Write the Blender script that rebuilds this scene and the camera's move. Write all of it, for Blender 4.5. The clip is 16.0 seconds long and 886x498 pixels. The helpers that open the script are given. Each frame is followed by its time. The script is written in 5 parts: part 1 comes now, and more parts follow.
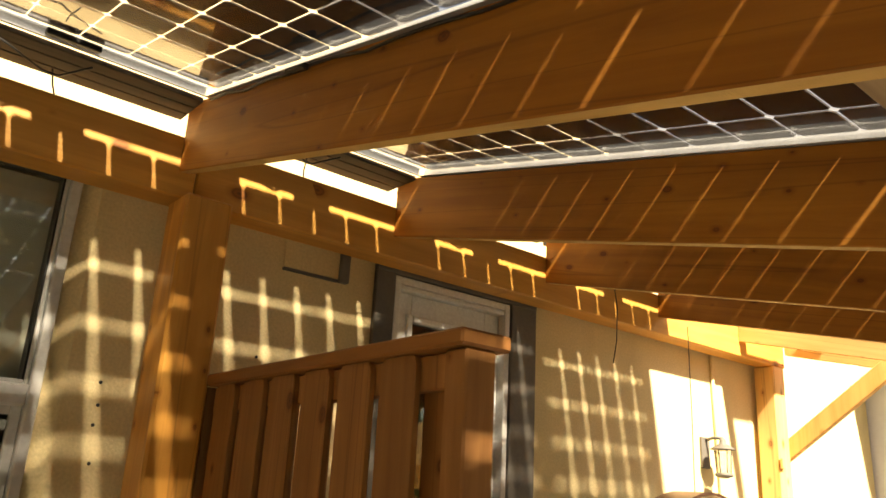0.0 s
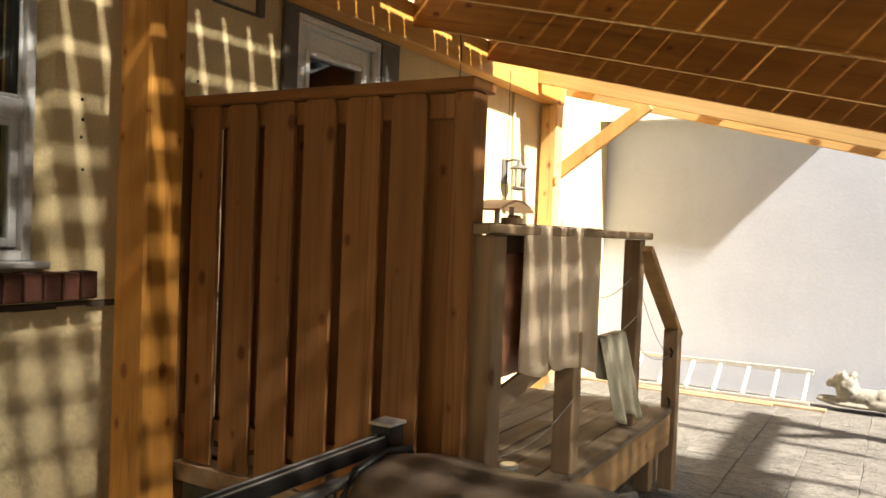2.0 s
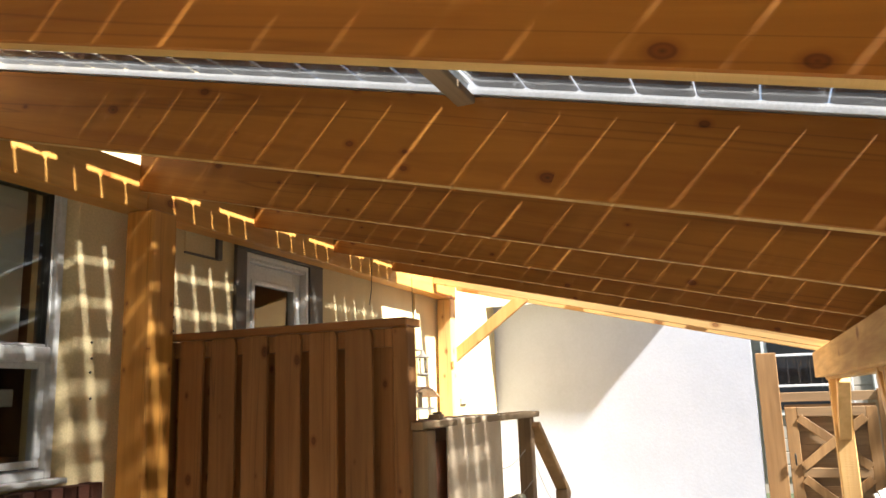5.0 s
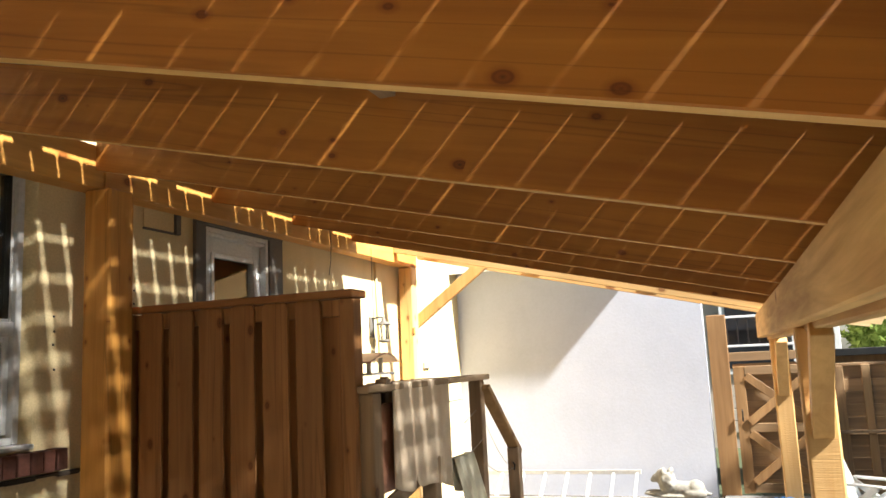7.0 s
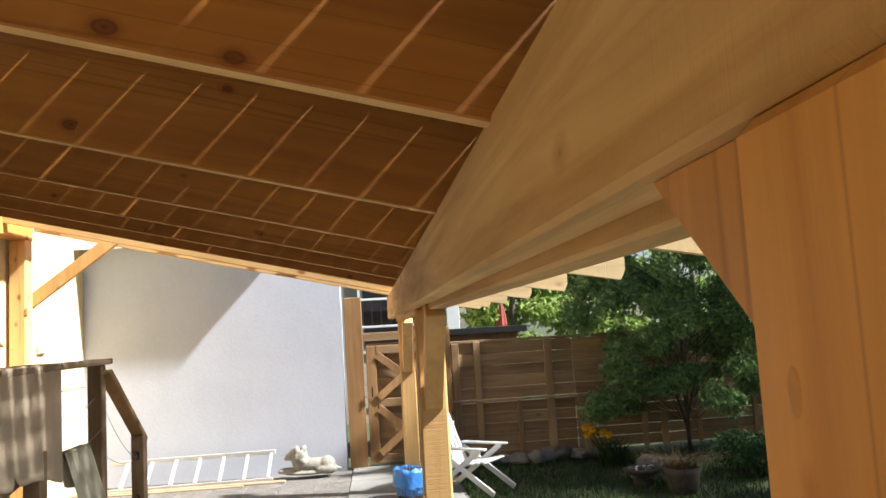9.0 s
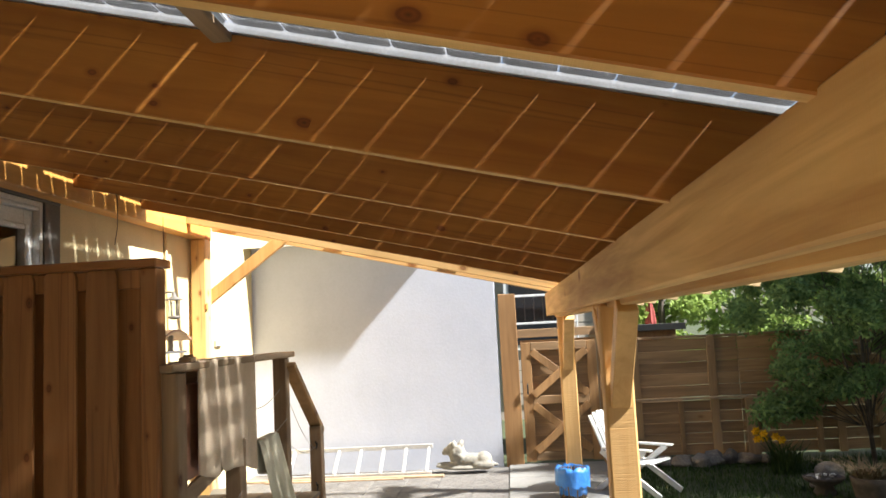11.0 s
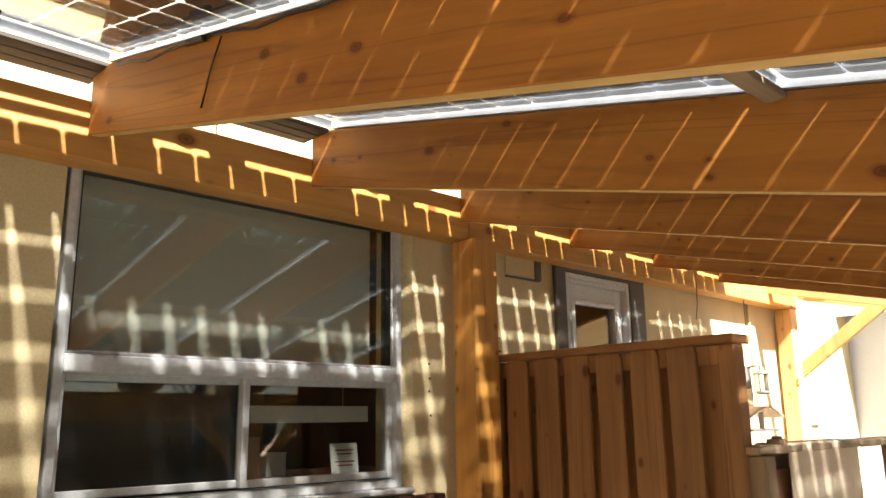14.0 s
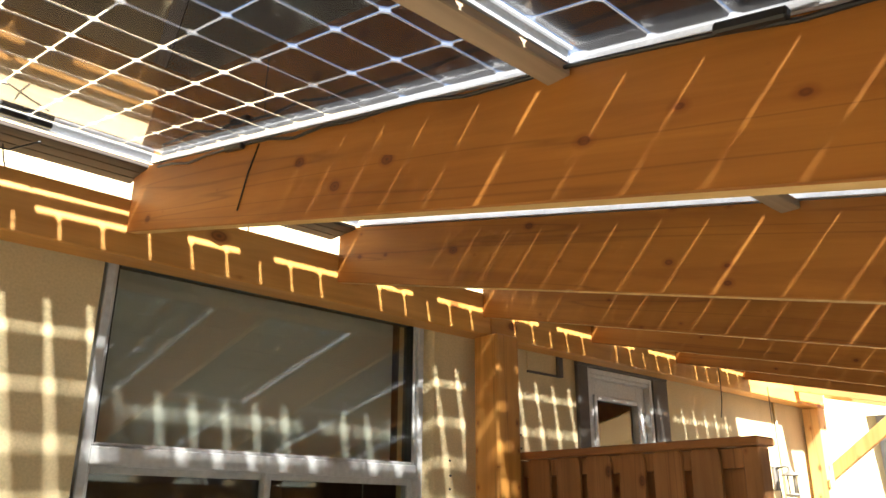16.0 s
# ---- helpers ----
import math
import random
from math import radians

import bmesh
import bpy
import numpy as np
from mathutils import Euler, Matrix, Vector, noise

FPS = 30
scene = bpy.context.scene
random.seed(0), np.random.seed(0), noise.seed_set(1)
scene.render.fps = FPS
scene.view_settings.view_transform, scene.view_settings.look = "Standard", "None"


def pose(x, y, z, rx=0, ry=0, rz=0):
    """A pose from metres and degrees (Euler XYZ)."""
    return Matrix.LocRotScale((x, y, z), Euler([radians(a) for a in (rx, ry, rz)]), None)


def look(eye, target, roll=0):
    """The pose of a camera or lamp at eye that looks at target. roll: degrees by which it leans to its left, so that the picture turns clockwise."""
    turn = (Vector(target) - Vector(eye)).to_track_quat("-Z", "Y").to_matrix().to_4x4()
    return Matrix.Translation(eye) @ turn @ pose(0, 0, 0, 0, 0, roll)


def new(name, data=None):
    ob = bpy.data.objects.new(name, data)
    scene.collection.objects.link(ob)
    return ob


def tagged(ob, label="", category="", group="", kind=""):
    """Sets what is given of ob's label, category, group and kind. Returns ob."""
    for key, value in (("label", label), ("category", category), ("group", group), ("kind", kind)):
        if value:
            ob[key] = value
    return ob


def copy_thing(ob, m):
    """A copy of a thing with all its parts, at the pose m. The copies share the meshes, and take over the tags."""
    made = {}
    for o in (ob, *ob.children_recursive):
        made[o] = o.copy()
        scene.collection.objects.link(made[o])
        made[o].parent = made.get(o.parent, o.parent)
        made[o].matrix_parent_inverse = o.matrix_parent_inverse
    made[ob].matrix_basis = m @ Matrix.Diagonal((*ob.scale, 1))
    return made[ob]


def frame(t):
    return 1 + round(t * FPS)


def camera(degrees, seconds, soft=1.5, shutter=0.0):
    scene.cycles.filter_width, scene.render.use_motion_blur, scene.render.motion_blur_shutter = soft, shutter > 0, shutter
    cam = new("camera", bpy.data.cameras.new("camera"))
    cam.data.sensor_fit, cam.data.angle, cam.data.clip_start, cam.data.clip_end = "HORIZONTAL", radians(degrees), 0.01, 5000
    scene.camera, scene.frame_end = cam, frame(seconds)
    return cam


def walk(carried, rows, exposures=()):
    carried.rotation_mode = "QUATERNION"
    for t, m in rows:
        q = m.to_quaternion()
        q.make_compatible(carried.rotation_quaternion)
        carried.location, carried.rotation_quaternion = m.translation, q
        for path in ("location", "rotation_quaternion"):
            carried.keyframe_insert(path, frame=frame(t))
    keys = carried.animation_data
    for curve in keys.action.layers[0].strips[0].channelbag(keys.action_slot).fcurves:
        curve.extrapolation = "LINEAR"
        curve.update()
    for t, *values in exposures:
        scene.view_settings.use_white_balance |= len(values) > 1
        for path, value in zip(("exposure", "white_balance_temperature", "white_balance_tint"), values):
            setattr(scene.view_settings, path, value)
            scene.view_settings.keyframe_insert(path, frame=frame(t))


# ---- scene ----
cam = camera(59.1, 16.0, soft=1.6)
PATH = [
    (0, (-0.508, -2.949, 1.650), (0.701, -1.475, 2.256), 3.1),
    (0.5, (-0.817, -2.987, 1.637), (0.653, -1.718, 2.114), 2.1),
    (1, (-1.104, -3.038, 1.590), (0.526, -1.920, 1.898), 1.5),
    (1.5, (-1.325, -2.949, 1.525), (0.362, -1.883, 1.662), 2.7),
    (2, (-1.615, -2.855, 1.516), (0.112, -1.847, 1.467), 2.3),
    (2.5, (-1.850, -2.916, 1.556), (-0.088, -1.971, 1.553), 3.0),
    (3, (-2.082, -3.019, 1.586), (-0.281, -2.156, 1.679), 3.2),
    (3.5, (-2.271, -3.084, 1.607), (-0.480, -2.221, 1.830), 2.9),
    (4, (-2.528, -3.088, 1.620), (-0.740, -2.226, 1.867), 1.7),
    (4.5, (-2.648, -3.119, 1.641), (-0.836, -2.344, 1.984), -0.2),
    (4.7, (-2.65, -3.13, 1.64), (-0.835, -2.384, 2.029), -1.4),
    (6.8, (-2.807, -3.409, 1.641), (-0.956, -2.714, 1.939), -2.7),
    (7, (-2.815, -3.405, 1.639), (-0.959, -2.718, 1.927), -2.7),
    (7.5, (-2.823, -3.42, 1.628), (-0.933, -2.822, 1.898), -3.1),
    (8, (-2.782, -3.459, 1.633), (-0.816, -3.176, 1.865), -3.9),
    (8.5, (-2.787, -3.472, 1.627), (-0.798, -3.458, 1.83), -4.0),
    (8.7, (-2.785, -3.475, 1.627), (-0.795, -3.53, 1.822), -3.7),
    (9.75, (-2.74, -3.40, 1.640), (-0.79, -3.78, 1.86), -3.2),
    (10.8, (-2.717, -3.235, 1.65), (-0.726, -3.182, 1.839), -3.0),
    (11, (-2.72, -3.196, 1.634), (-0.737, -3.036, 1.842), -2.9),
    (11.5, (-2.693, -3.172, 1.64), (-0.768, -2.689, 1.891), -3.1),
    (12, (-2.616, -3.217, 1.636), (-0.791, -2.455, 1.936), -2.7),
    (12.5, (-2.585, -3.226, 1.626), (-0.896, -2.211, 1.968), -2.4),
    (13, (-2.558, -3.205, 1.636), (-1.024, -1.98, 2.021), -1.9),
    (13.5, (-2.584, -3.201, 1.661), (-1.081, -1.945, 2.065), -1.9),
    (14, (-2.615, -3.208, 1.66), (-1.259, -1.804, 2.094), -0.8),
    (14.5, (-2.658, -3.226, 1.667), (-1.381, -1.77, 2.167), -0.1),
    (15, (-2.661, -3.234, 1.657), (-1.377, -1.793, 2.178), -0.3),
    (15.5, (-2.67, -3.245, 1.665), (-1.393, -1.805, 2.207), -0.2),
    (16, (-2.673, -3.256, 1.681), (-1.397, -1.86, 2.332), 0.3),
]
EXPOSURES = [(0.0, 1.58, 9200, 10), (1.0, 1.24, 8000, 10), (2.5, 1.46, 7100, 10), (4.5, 1.72, 6600, 10), (7.3, 1.52, 6500, 10), (8.0, 1.42, 6350, 10), (8.5, 1.18, 6250, 10), (11.0, 1.36, 6350, 10), (12.5, 1.80, 6450, 10), (14.0, 2.08, 6450, 10), (16.0, 2.12, 6400, 10)]
walk(cam, [(t, look(eye, target, roll)) for t, eye, target, roll in PATH], exposures=EXPOSURES)

# ---- sky and sun: late-morning sun from the yard side, falling towards the house ----
SUN_DIR = Vector((0.22, 1.0, -1.065)).normalized()
world = bpy.data.worlds.new("sky")
scene.world = world
world.use_nodes = True
wn = world.node_tree.nodes
sky = wn.new("ShaderNodeTexSky")
sky.sky_type = 'NISHITA'
sky.sun_disc = False
sky.sun_elevation = math.asin(-SUN_DIR.z)
sky.sun_rotation = math.atan2(-SUN_DIR.x, -SUN_DIR.y)
sky.air_density, sky.dust_density = 1.0, 1.0
wn["Background"].inputs[1].default_value = 0.055
world.node_tree.links.new(sky.outputs[0], wn["Background"].inputs[0])
sun_data = bpy.data.lights.new("sun", 'SUN')
sun_data.energy, sun_data.angle, sun_data.color = 7.5, radians(2.4), (1.0, 0.965, 0.9)
sun = new("sun", sun_data)
sun.matrix_world = look(Vector((0, 0, 9)) - SUN_DIR * 10, Vector((0, 0, 9)))


# ---- materials ----
def mat(name):
    m = bpy.data.materials.new(name)
    m.use_nodes = True
    nt = m.node_tree
    return m, nt, nt.nodes, nt.links, nt.nodes["Principled BSDF"]


def ramp(nodes, stops):
    r = nodes.new("ShaderNodeValToRGB")
    while len(r.color_ramp.elements) < len(stops):
        r.color_ramp.elements.new(0.5)
    for e, (p, c) in zip(r.color_ramp.elements, stops):
        e.position = p
        e.color = (*c, 1) if len(c) == 3 else c
    return r


def tex_coord(nodes, links, scale, per_object=0.0, tilt=0.0):
    """Object coordinates, stretched, and moved by a random amount from piece to piece."""
    tc = nodes.new("ShaderNodeTexCoord")
    mp = nodes.new("ShaderNodeMapping")
    mp.inputs["Scale"].default_value = scale
    src = tc.outputs["Object"]
    if tilt:
        turn = nodes.new("ShaderNodeMapping")
        turn.inputs["Rotation"].default_value = (tilt, 0, 0)
        links.new(src, turn.inputs["Vector"])
        src = turn.outputs[0]
    links.new(src, mp.inputs["Vector"])
    if per_object:
        oi = nodes.new("ShaderNodeObjectInfo")
        mul = nodes.new("ShaderNodeMath")
        mul.operation = 'MULTIPLY'
        mul.inputs[1].default_value = per_object
        links.new(oi.outputs["Random"], mul.inputs[0])
        links.new(mul.outputs[0], mp.inputs["Location"])
    return mp


def mix_color(nodes, links, kind, fac, a, b):
    mx = nodes.new("ShaderNodeMix")
    mx.data_type = 'RGBA'
    mx.blend_type = kind
    for sock, v in ((mx.inputs[0], fac), (mx.inputs[6], a), (mx.inputs[7], b)):
        if isinstance(v, (int, float)):
            sock.default_value = v
        elif isinstance(v, tuple):
            sock.default_value = (*v, 1)
        else:
            links.new(v, sock)
    return mx.outputs[2]


def wood(name, light, dark, axis='y', knots=True, rough=0.55, vary=0.35, cracks=False, grain=1.0, saw=False, thin="", tilt=0.0, knot=4.6):
    m, nt, n, l, bs = mat(name)
    long = {'x': 0, 'y': 1, 'z': 2}[axis]
    st = [14.0 * grain] * 3
    st[long] = 0.9
    mp = tex_coord(n, l, st, 37.0, tilt)
    n1 = n.new("ShaderNodeTexNoise")
    n1.inputs["Scale"].default_value, n1.inputs["Detail"].default_value, n1.inputs["Roughness"].default_value = 1.0, 5, 0.6
    n1.inputs["Distortion"].default_value = 0.7
    l.new(mp.outputs[0], n1.inputs["Vector"])
    r1 = ramp(n, [(0.3, dark), (0.72, light)])
    l.new(n1.outputs["Fac"], r1.inputs[0])
    col = r1.outputs[0]
    # slow colour drift along the timber
    st2 = [2.2] * 3
    st2[long] = 0.5
    mp2 = tex_coord(n, l, st2, 91.0, tilt)
    n2 = n.new("ShaderNodeTexNoise")
    n2.inputs["Scale"].default_value, n2.inputs["Detail"].default_value = 1.3, 3
    l.new(mp2.outputs[0], n2.inputs["Vector"])
    r2 = ramp(n, [(0.3, (0.72, 0.66, 0.6)), (0.7, (1.12, 1.08, 1.02))])
    l.new(n2.outputs["Fac"], r2.inputs[0])
    col = mix_color(n, l, 'MULTIPLY', 0.9, col, r2.outputs[0])
    if knots:
        st3 = [knot] * 3
        st3[long] = knot * 0.62
        mp3 = tex_coord(n, l, st3, 53.0, tilt)
        v = n.new("ShaderNodeTexVoronoi")
        v.inputs["Scale"].default_value = 1.0
        if thin:
            # knots lie in the plane of the face; on square posts they wrap round the corner
            v.voronoi_dimensions = '2D'
            sep, com = n.new("ShaderNodeSeparateXYZ"), n.new("ShaderNodeCombineXYZ")
            l.new(mp3.outputs[0], sep.inputs[0])
            if thin == 'xy':
                add = n.new("ShaderNodeMath")
                l.new(sep.outputs[0], add.inputs[0])
                l.new(sep.outputs[1], add.inputs[1])
                l.new(add.outputs[0], com.inputs[0])
                l.new(sep.outputs[2], com.inputs[1])
            else:
                u, w = [k for k in range(3) if k != 'xyz'.index(thin)]
                l.new(sep.outputs[u], com.inputs[0])
                l.new(sep.outputs[w], com.inputs[1])
            l.new(com.outputs[0], v.inputs["Vector"])
        else:
            l.new(mp3.outputs[0], v.inputs["Vector"])
        r3 = ramp(n, [(0.02, (0.16, 0.07, 0.035)), (0.06, (0.46, 0.27, 0.16)), (0.10, (0.27, 0.13, 0.07)), (0.125, (0.72, 0.6, 0.5)), (0.2, (1, 1, 1))])
        # knots of unlike size, most of them missing
        sc, kn = n.new("ShaderNodeSeparateColor"), n.new("ShaderNodeMath")
        kn.operation = 'MULTIPLY_ADD'
        kn.inputs[1].default_value = 0.22 if axis == 'z' and thin == 'xy' else 0.34
        l.new(v.outputs["Color"], sc.inputs[0])
        l.new(sc.outputs[0], kn.inputs[0])
        l.new(v.outputs["Distance"], kn.inputs[2])
        l.new(kn.outputs[0], r3.inputs[0])
        col = mix_color(n, l, 'MULTIPLY', 0.85, col, r3.outputs[0])
    if cracks:
        st4 = [9.0] * 3
        st4[long] = 0.22
        mp4 = tex_coord(n, l, st4, 17.0, tilt)
        w = n.new("ShaderNodeTexNoise")
        w.inputs["Scale"].default_value, w.inputs["Detail"].default_value = 1.0, 2
        l.new(mp4.outputs[0], w.inputs["Vector"])
        r4 = ramp(n, [(0.488, (1, 1, 1)), (0.5, (0.22, 0.12, 0.08)), (0.512, (1, 1, 1))])
        l.new(w.outputs["Fac"], r4.inputs[0])
        col = mix_color(n, l, 'MULTIPLY', 0.36, col, r4.outputs[0])
    oi = n.new("ShaderNodeObjectInfo")
    rv = ramp(n, [(0.0, (1 - vary, 1 - vary, 1 - vary)), (1.0, (1 + vary * 0.5, 1 + vary * 0.5, 1 + vary * 0.45))])
    l.new(oi.outputs["Random"], rv.inputs[0])
    col = mix_color(n, l, 'MULTIPLY', 0.6, col, rv.outputs[0])
    l.new(col, bs.inputs["Base Color"])
    bs.inputs["Roughness"].default_value = rough
    bp = n.new("ShaderNodeBump")
    bp.inputs["Strength"].default_value, bp.inputs["Distance"].default_value = (0.4 if saw else 0.35), 0.004
    if saw:
        mp5 = tex_coord(n, l, (3.0, 260.0, 3.0) if axis == 'y' else ((260.0, 3.0, 3.0) if axis == 'x' else (3.0, 3.0, 260.0)))
        sw = n.new("ShaderNodeTexNoise")
        sw.inputs["Scale"].default_value = 1.0
        l.new(mp5.outputs[0], sw.inputs["Vector"])
        l.new(sw.outputs["Fac"], bp.inputs["Height"])
    else:
        l.new(n1.outputs["Fac"], bp.inputs["Height"])
    l.new(bp.outputs[0], bs.inputs["Normal"])
    return m


def rough_surface(name, stops, scale, rough=0.9, bump=0.4, dist=0.004, fine=60.0, stain=None, metal=0.0, vary=0.0, grain=0.8):
    """Stucco, concrete, stone, paint: two scales of colour, fine relief."""
    m, nt, n, l, bs = mat(name)
    mp = tex_coord(n, l, (1, 1, 1), 23.0 if vary else 0.0)
    a = n.new("ShaderNodeTexNoise")
    a.inputs["Scale"].default_value, a.inputs["Detail"].default_value, a.inputs["Roughness"].default_value = scale, 6, 0.6
    b = n.new("ShaderNodeTexNoise")
    b.inputs["Scale"].default_value, b.inputs["Detail"].default_value = fine, 4
    for t in (a, b):
        l.new(mp.outputs[0], t.inputs["Vector"])
    r = ramp(n, stops)
    l.new(a.outputs["Fac"], r.inputs[0])
    rb = ramp(n, [(0.3, (0.86, 0.86, 0.86)), (0.7, (1.08, 1.08, 1.08))])
    l.new(b.outputs["Fac"], rb.inputs[0])
    col = mix_color(n, l, 'MULTIPLY', grain, r.outputs[0], rb.outputs[0])
    if stain:
        mp2 = tex_coord(n, l, (1.6, 1.6, 0.5))
        c = n.new("ShaderNodeTexNoise")
        c.inputs["Scale"].default_value, c.inputs["Detail"].default_value = 1.5, 7
        l.new(mp2.outputs[0], c.inputs["Vector"])
        rc = ramp(n, [(0.52, (1, 1, 1)), (0.72, stain)])
        l.new(c.outputs["Fac"], rc.inputs[0])
        col = mix_color(n, l, 'MULTIPLY', 0.8, col, rc.outputs[0])
    if vary:
        oi = n.new("ShaderNodeObjectInfo")
        rv = ramp(n, [(0.0, (1 - vary,) * 3), (1.0, (1 + vary * 0.6,) * 3)])
        l.new(oi.outputs["Random"], rv.inputs[0])
        col = mix_color(n, l, 'MULTIPLY', 1.0, col, rv.outputs[0])
    l.new(col, bs.inputs["Base Color"])
    bs.inputs["Roughness"].default_value, bs.inputs["Metallic"].default_value = rough, metal
    bp = n.new("ShaderNodeBump")
    bp.inputs["Strength"].default_value, bp.inputs["Distance"].default_value = bump, dist
    l.new(b.outputs["Fac"], bp.inputs["Height"])
    l.new(bp.outputs[0], bs.inputs["Normal"])
    return m


def glass(name, tint=(1, 1, 1), base=0.04, rough=0.01, haze=0.0):
    """A thin pane: clear through, with gloss that grows towards grazing."""
    m, nt, n, l, bs = mat(name)
    n.remove(bs)
    tr = n.new("ShaderNodeBsdfTransparent")
    tr.inputs[0].default_value = (*tint, 1)
    gl = n.new("ShaderNodeBsdfGlossy")
    gl.inputs["Roughness"].default_value = rough
    lw = n.new("ShaderNodeLayerWeight")
    lw.inputs[0].default_value = 0.5
    pw = n.new("ShaderNodeMath")
    pw.operation = 'POWER'
    pw.inputs[1].default_value = 5.0
    l.new(lw.outputs["Facing"], pw.inputs[0])
    ad = n.new("ShaderNodeMath")
    ad.operation = 'MULTIPLY_ADD'
    ad.inputs[1].default_value, ad.inputs[2].default_value = 1.0 - base, base
    l.new(pw.outputs[0], ad.inputs[0])
    mx = n.new("ShaderNodeMixShader")
    l.new(ad.outputs[0], mx.inputs[0])
    clear = tr.outputs[0]
    if haze:
        tl = n.new("ShaderNodeBsdfTranslucent")
        tl.inputs[0].default_value = (0.95, 0.97, 1.0, 1)
        hz = n.new("ShaderNodeMixShader")
        hz.inputs[0].default_value = haze
        l.new(tr.outputs[0], hz.inputs[1])
        l.new(tl.outputs[0], hz.inputs[2])
        clear = hz.outputs[0]
    l.new(clear, mx.inputs[1])
    l.new(gl.outputs[0], mx.inputs[2])
    l.new(mx.outputs[0], n["Material Output"].inputs[0])
    return m


ORANGE, ORANGE_D = (0.53, 0.228, 0.034), (0.35, 0.130, 0.017)
M_RAFTER = wood("rafter_pine", ORANGE, ORANGE_D, 'y', cracks=True, vary=0.12, rough=0.62, thin='x', tilt=-math.atan(0.236), knot=7.6)
# sawn underside, with ground-bounced light put into its paler colour
M_EDGE = wood("lit_sawn_edge", (0.80, 0.55, 0.22), (0.60, 0.37, 0.12), 'y', knots=False, vary=0.1, rough=0.8, saw=True, thin='x')
M_BEAM_X = wood("beam_pine", (0.80, 0.42, 0.11), (0.58, 0.28, 0.06), 'x', cracks=False, vary=0.1, rough=0.5, thin='y')
M_POST = wood("post_pine", (0.80, 0.41, 0.10), (0.56, 0.25, 0.05), 'z', cracks=True, vary=0.1, rough=0.5, knot=6.0, thin='xy')
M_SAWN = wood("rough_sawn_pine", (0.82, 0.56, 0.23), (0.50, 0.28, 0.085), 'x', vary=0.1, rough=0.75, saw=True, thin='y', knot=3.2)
M_SAWN_Z = wood("rough_sawn_post", (0.76, 0.50, 0.22), (0.60, 0.36, 0.13), 'z', vary=0.1, rough=0.75, saw=True)
# paler copies of the pine: full sun on the far timbers put into colour
M_LIT = wood("sunlit_pine", (0.84, 0.58, 0.26), (0.70, 0.43, 0.16), 'y', cracks=True, vary=0.1, thin='x', tilt=-math.atan(0.236))
M_LIT_Z = wood("sunlit_pine_post", (0.84, 0.58, 0.26), (0.70, 0.43, 0.16), 'z', cracks=True, vary=0.1, thin='xy', knot=5.0)
# rough-sawn tails, their sunlit paleness put into the colour
M_TAIL = wood("sunlit_sawn_pine", (0.86, 0.68, 0.40), (0.70, 0.50, 0.25), 'y', vary=0.1, rough=0.8, saw=True, thin='x')
M_KNOT = wood("knot_wood", (0.30, 0.12, 0.035), (0.16, 0.055, 0.018), 'z', knots=False, vary=0.1)
M_BRACE = wood("brace_pine", (0.80, 0.52, 0.22), (0.64, 0.38, 0.13), 'z', vary=0.1)
M_SCREEN = wood("stained_cedar", (0.45, 0.222, 0.082), (0.275, 0.124, 0.042), 'z', vary=0.3, rough=0.6, thin='x', knot=7.0, cracks=True)
M_SCREEN_CAP = wood("stained_cedar_cap", (0.40, 0.18, 0.055), (0.25, 0.10, 0.03), 'y', vary=0.2, rough=0.6)
M_OLDZ = wood("weathered_post", (0.42, 0.30, 0.19), (0.26, 0.18, 0.11), 'z', vary=0.25, rough=0.8)
M_OLDX = wood("weathered_board", (0.53, 0.40, 0.265), (0.34, 0.25, 0.165), 'x', vary=0.25, rough=0.8)
M_DECK = wood("deck_plank", (0.34, 0.275, 0.21), (0.19, 0.15, 0.11), 'x', vary=0.35, rough=0.85)
M_RIM = wood("deck_rim", (0.56, 0.36, 0.17), (0.38, 0.23, 0.10), 'x', vary=0.2, rough=0.7)
M_FENCE = wood("fence_board", (0.43, 0.285, 0.155), (0.25, 0.16, 0.085), 'y', vary=0.35, rough=0.75)
M_FENCE_Z = wood("fence_batten", (0.47, 0.32, 0.17), (0.30, 0.19, 0.10), 'z', vary=0.3, rough=0.75)
M_GATE_Z = wood("gate_post", (0.41, 0.245, 0.11), (0.26, 0.145, 0.058), 'z', vary=0.2, rough=0.7)
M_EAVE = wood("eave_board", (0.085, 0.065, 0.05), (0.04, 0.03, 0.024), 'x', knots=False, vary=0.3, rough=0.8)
M_BROWN = wood("red_brown_board", (0.46, 0.24, 0.155), (0.36, 0.175, 0.11), 'x', knots=False, vary=0.1, rough=0.45)
M_STUCCO = rough_surface("cream_stucco", [(0.3, (0.67, 0.545, 0.305)), (0.7, (0.76, 0.625, 0.37))], 1.2, 0.95, 0.5, 0.004, 90.0, (0.84, 0.82, 0.78))
M_FOUND = rough_surface("foundation_render", [(0.3, (0.70, 0.575, 0.33)), (0.7, (0.78, 0.65, 0.39))], 3.0, 0.95, 0.8, 0.008, 30.0, (0.78, 0.75, 0.7))
# blue-grey tint puts the cool shade of the white wall into its base
M_WHITE = rough_surface("cool_white_stucco", [(0.3, (0.445, 0.472, 0.555)), (0.7, (0.49, 0.517, 0.60))], 1.5, 0.95, 0.3, 0.004, 38.0, (0.94, 0.94, 0.94), grain=0.25)
M_BRICK = rough_surface("dark_brick", [(0.3, (0.075, 0.028, 0.019)), (0.7, (0.15, 0.055, 0.036))], 9.0, 0.85, 0.6, 0.004, 80.0, vary=0.35)
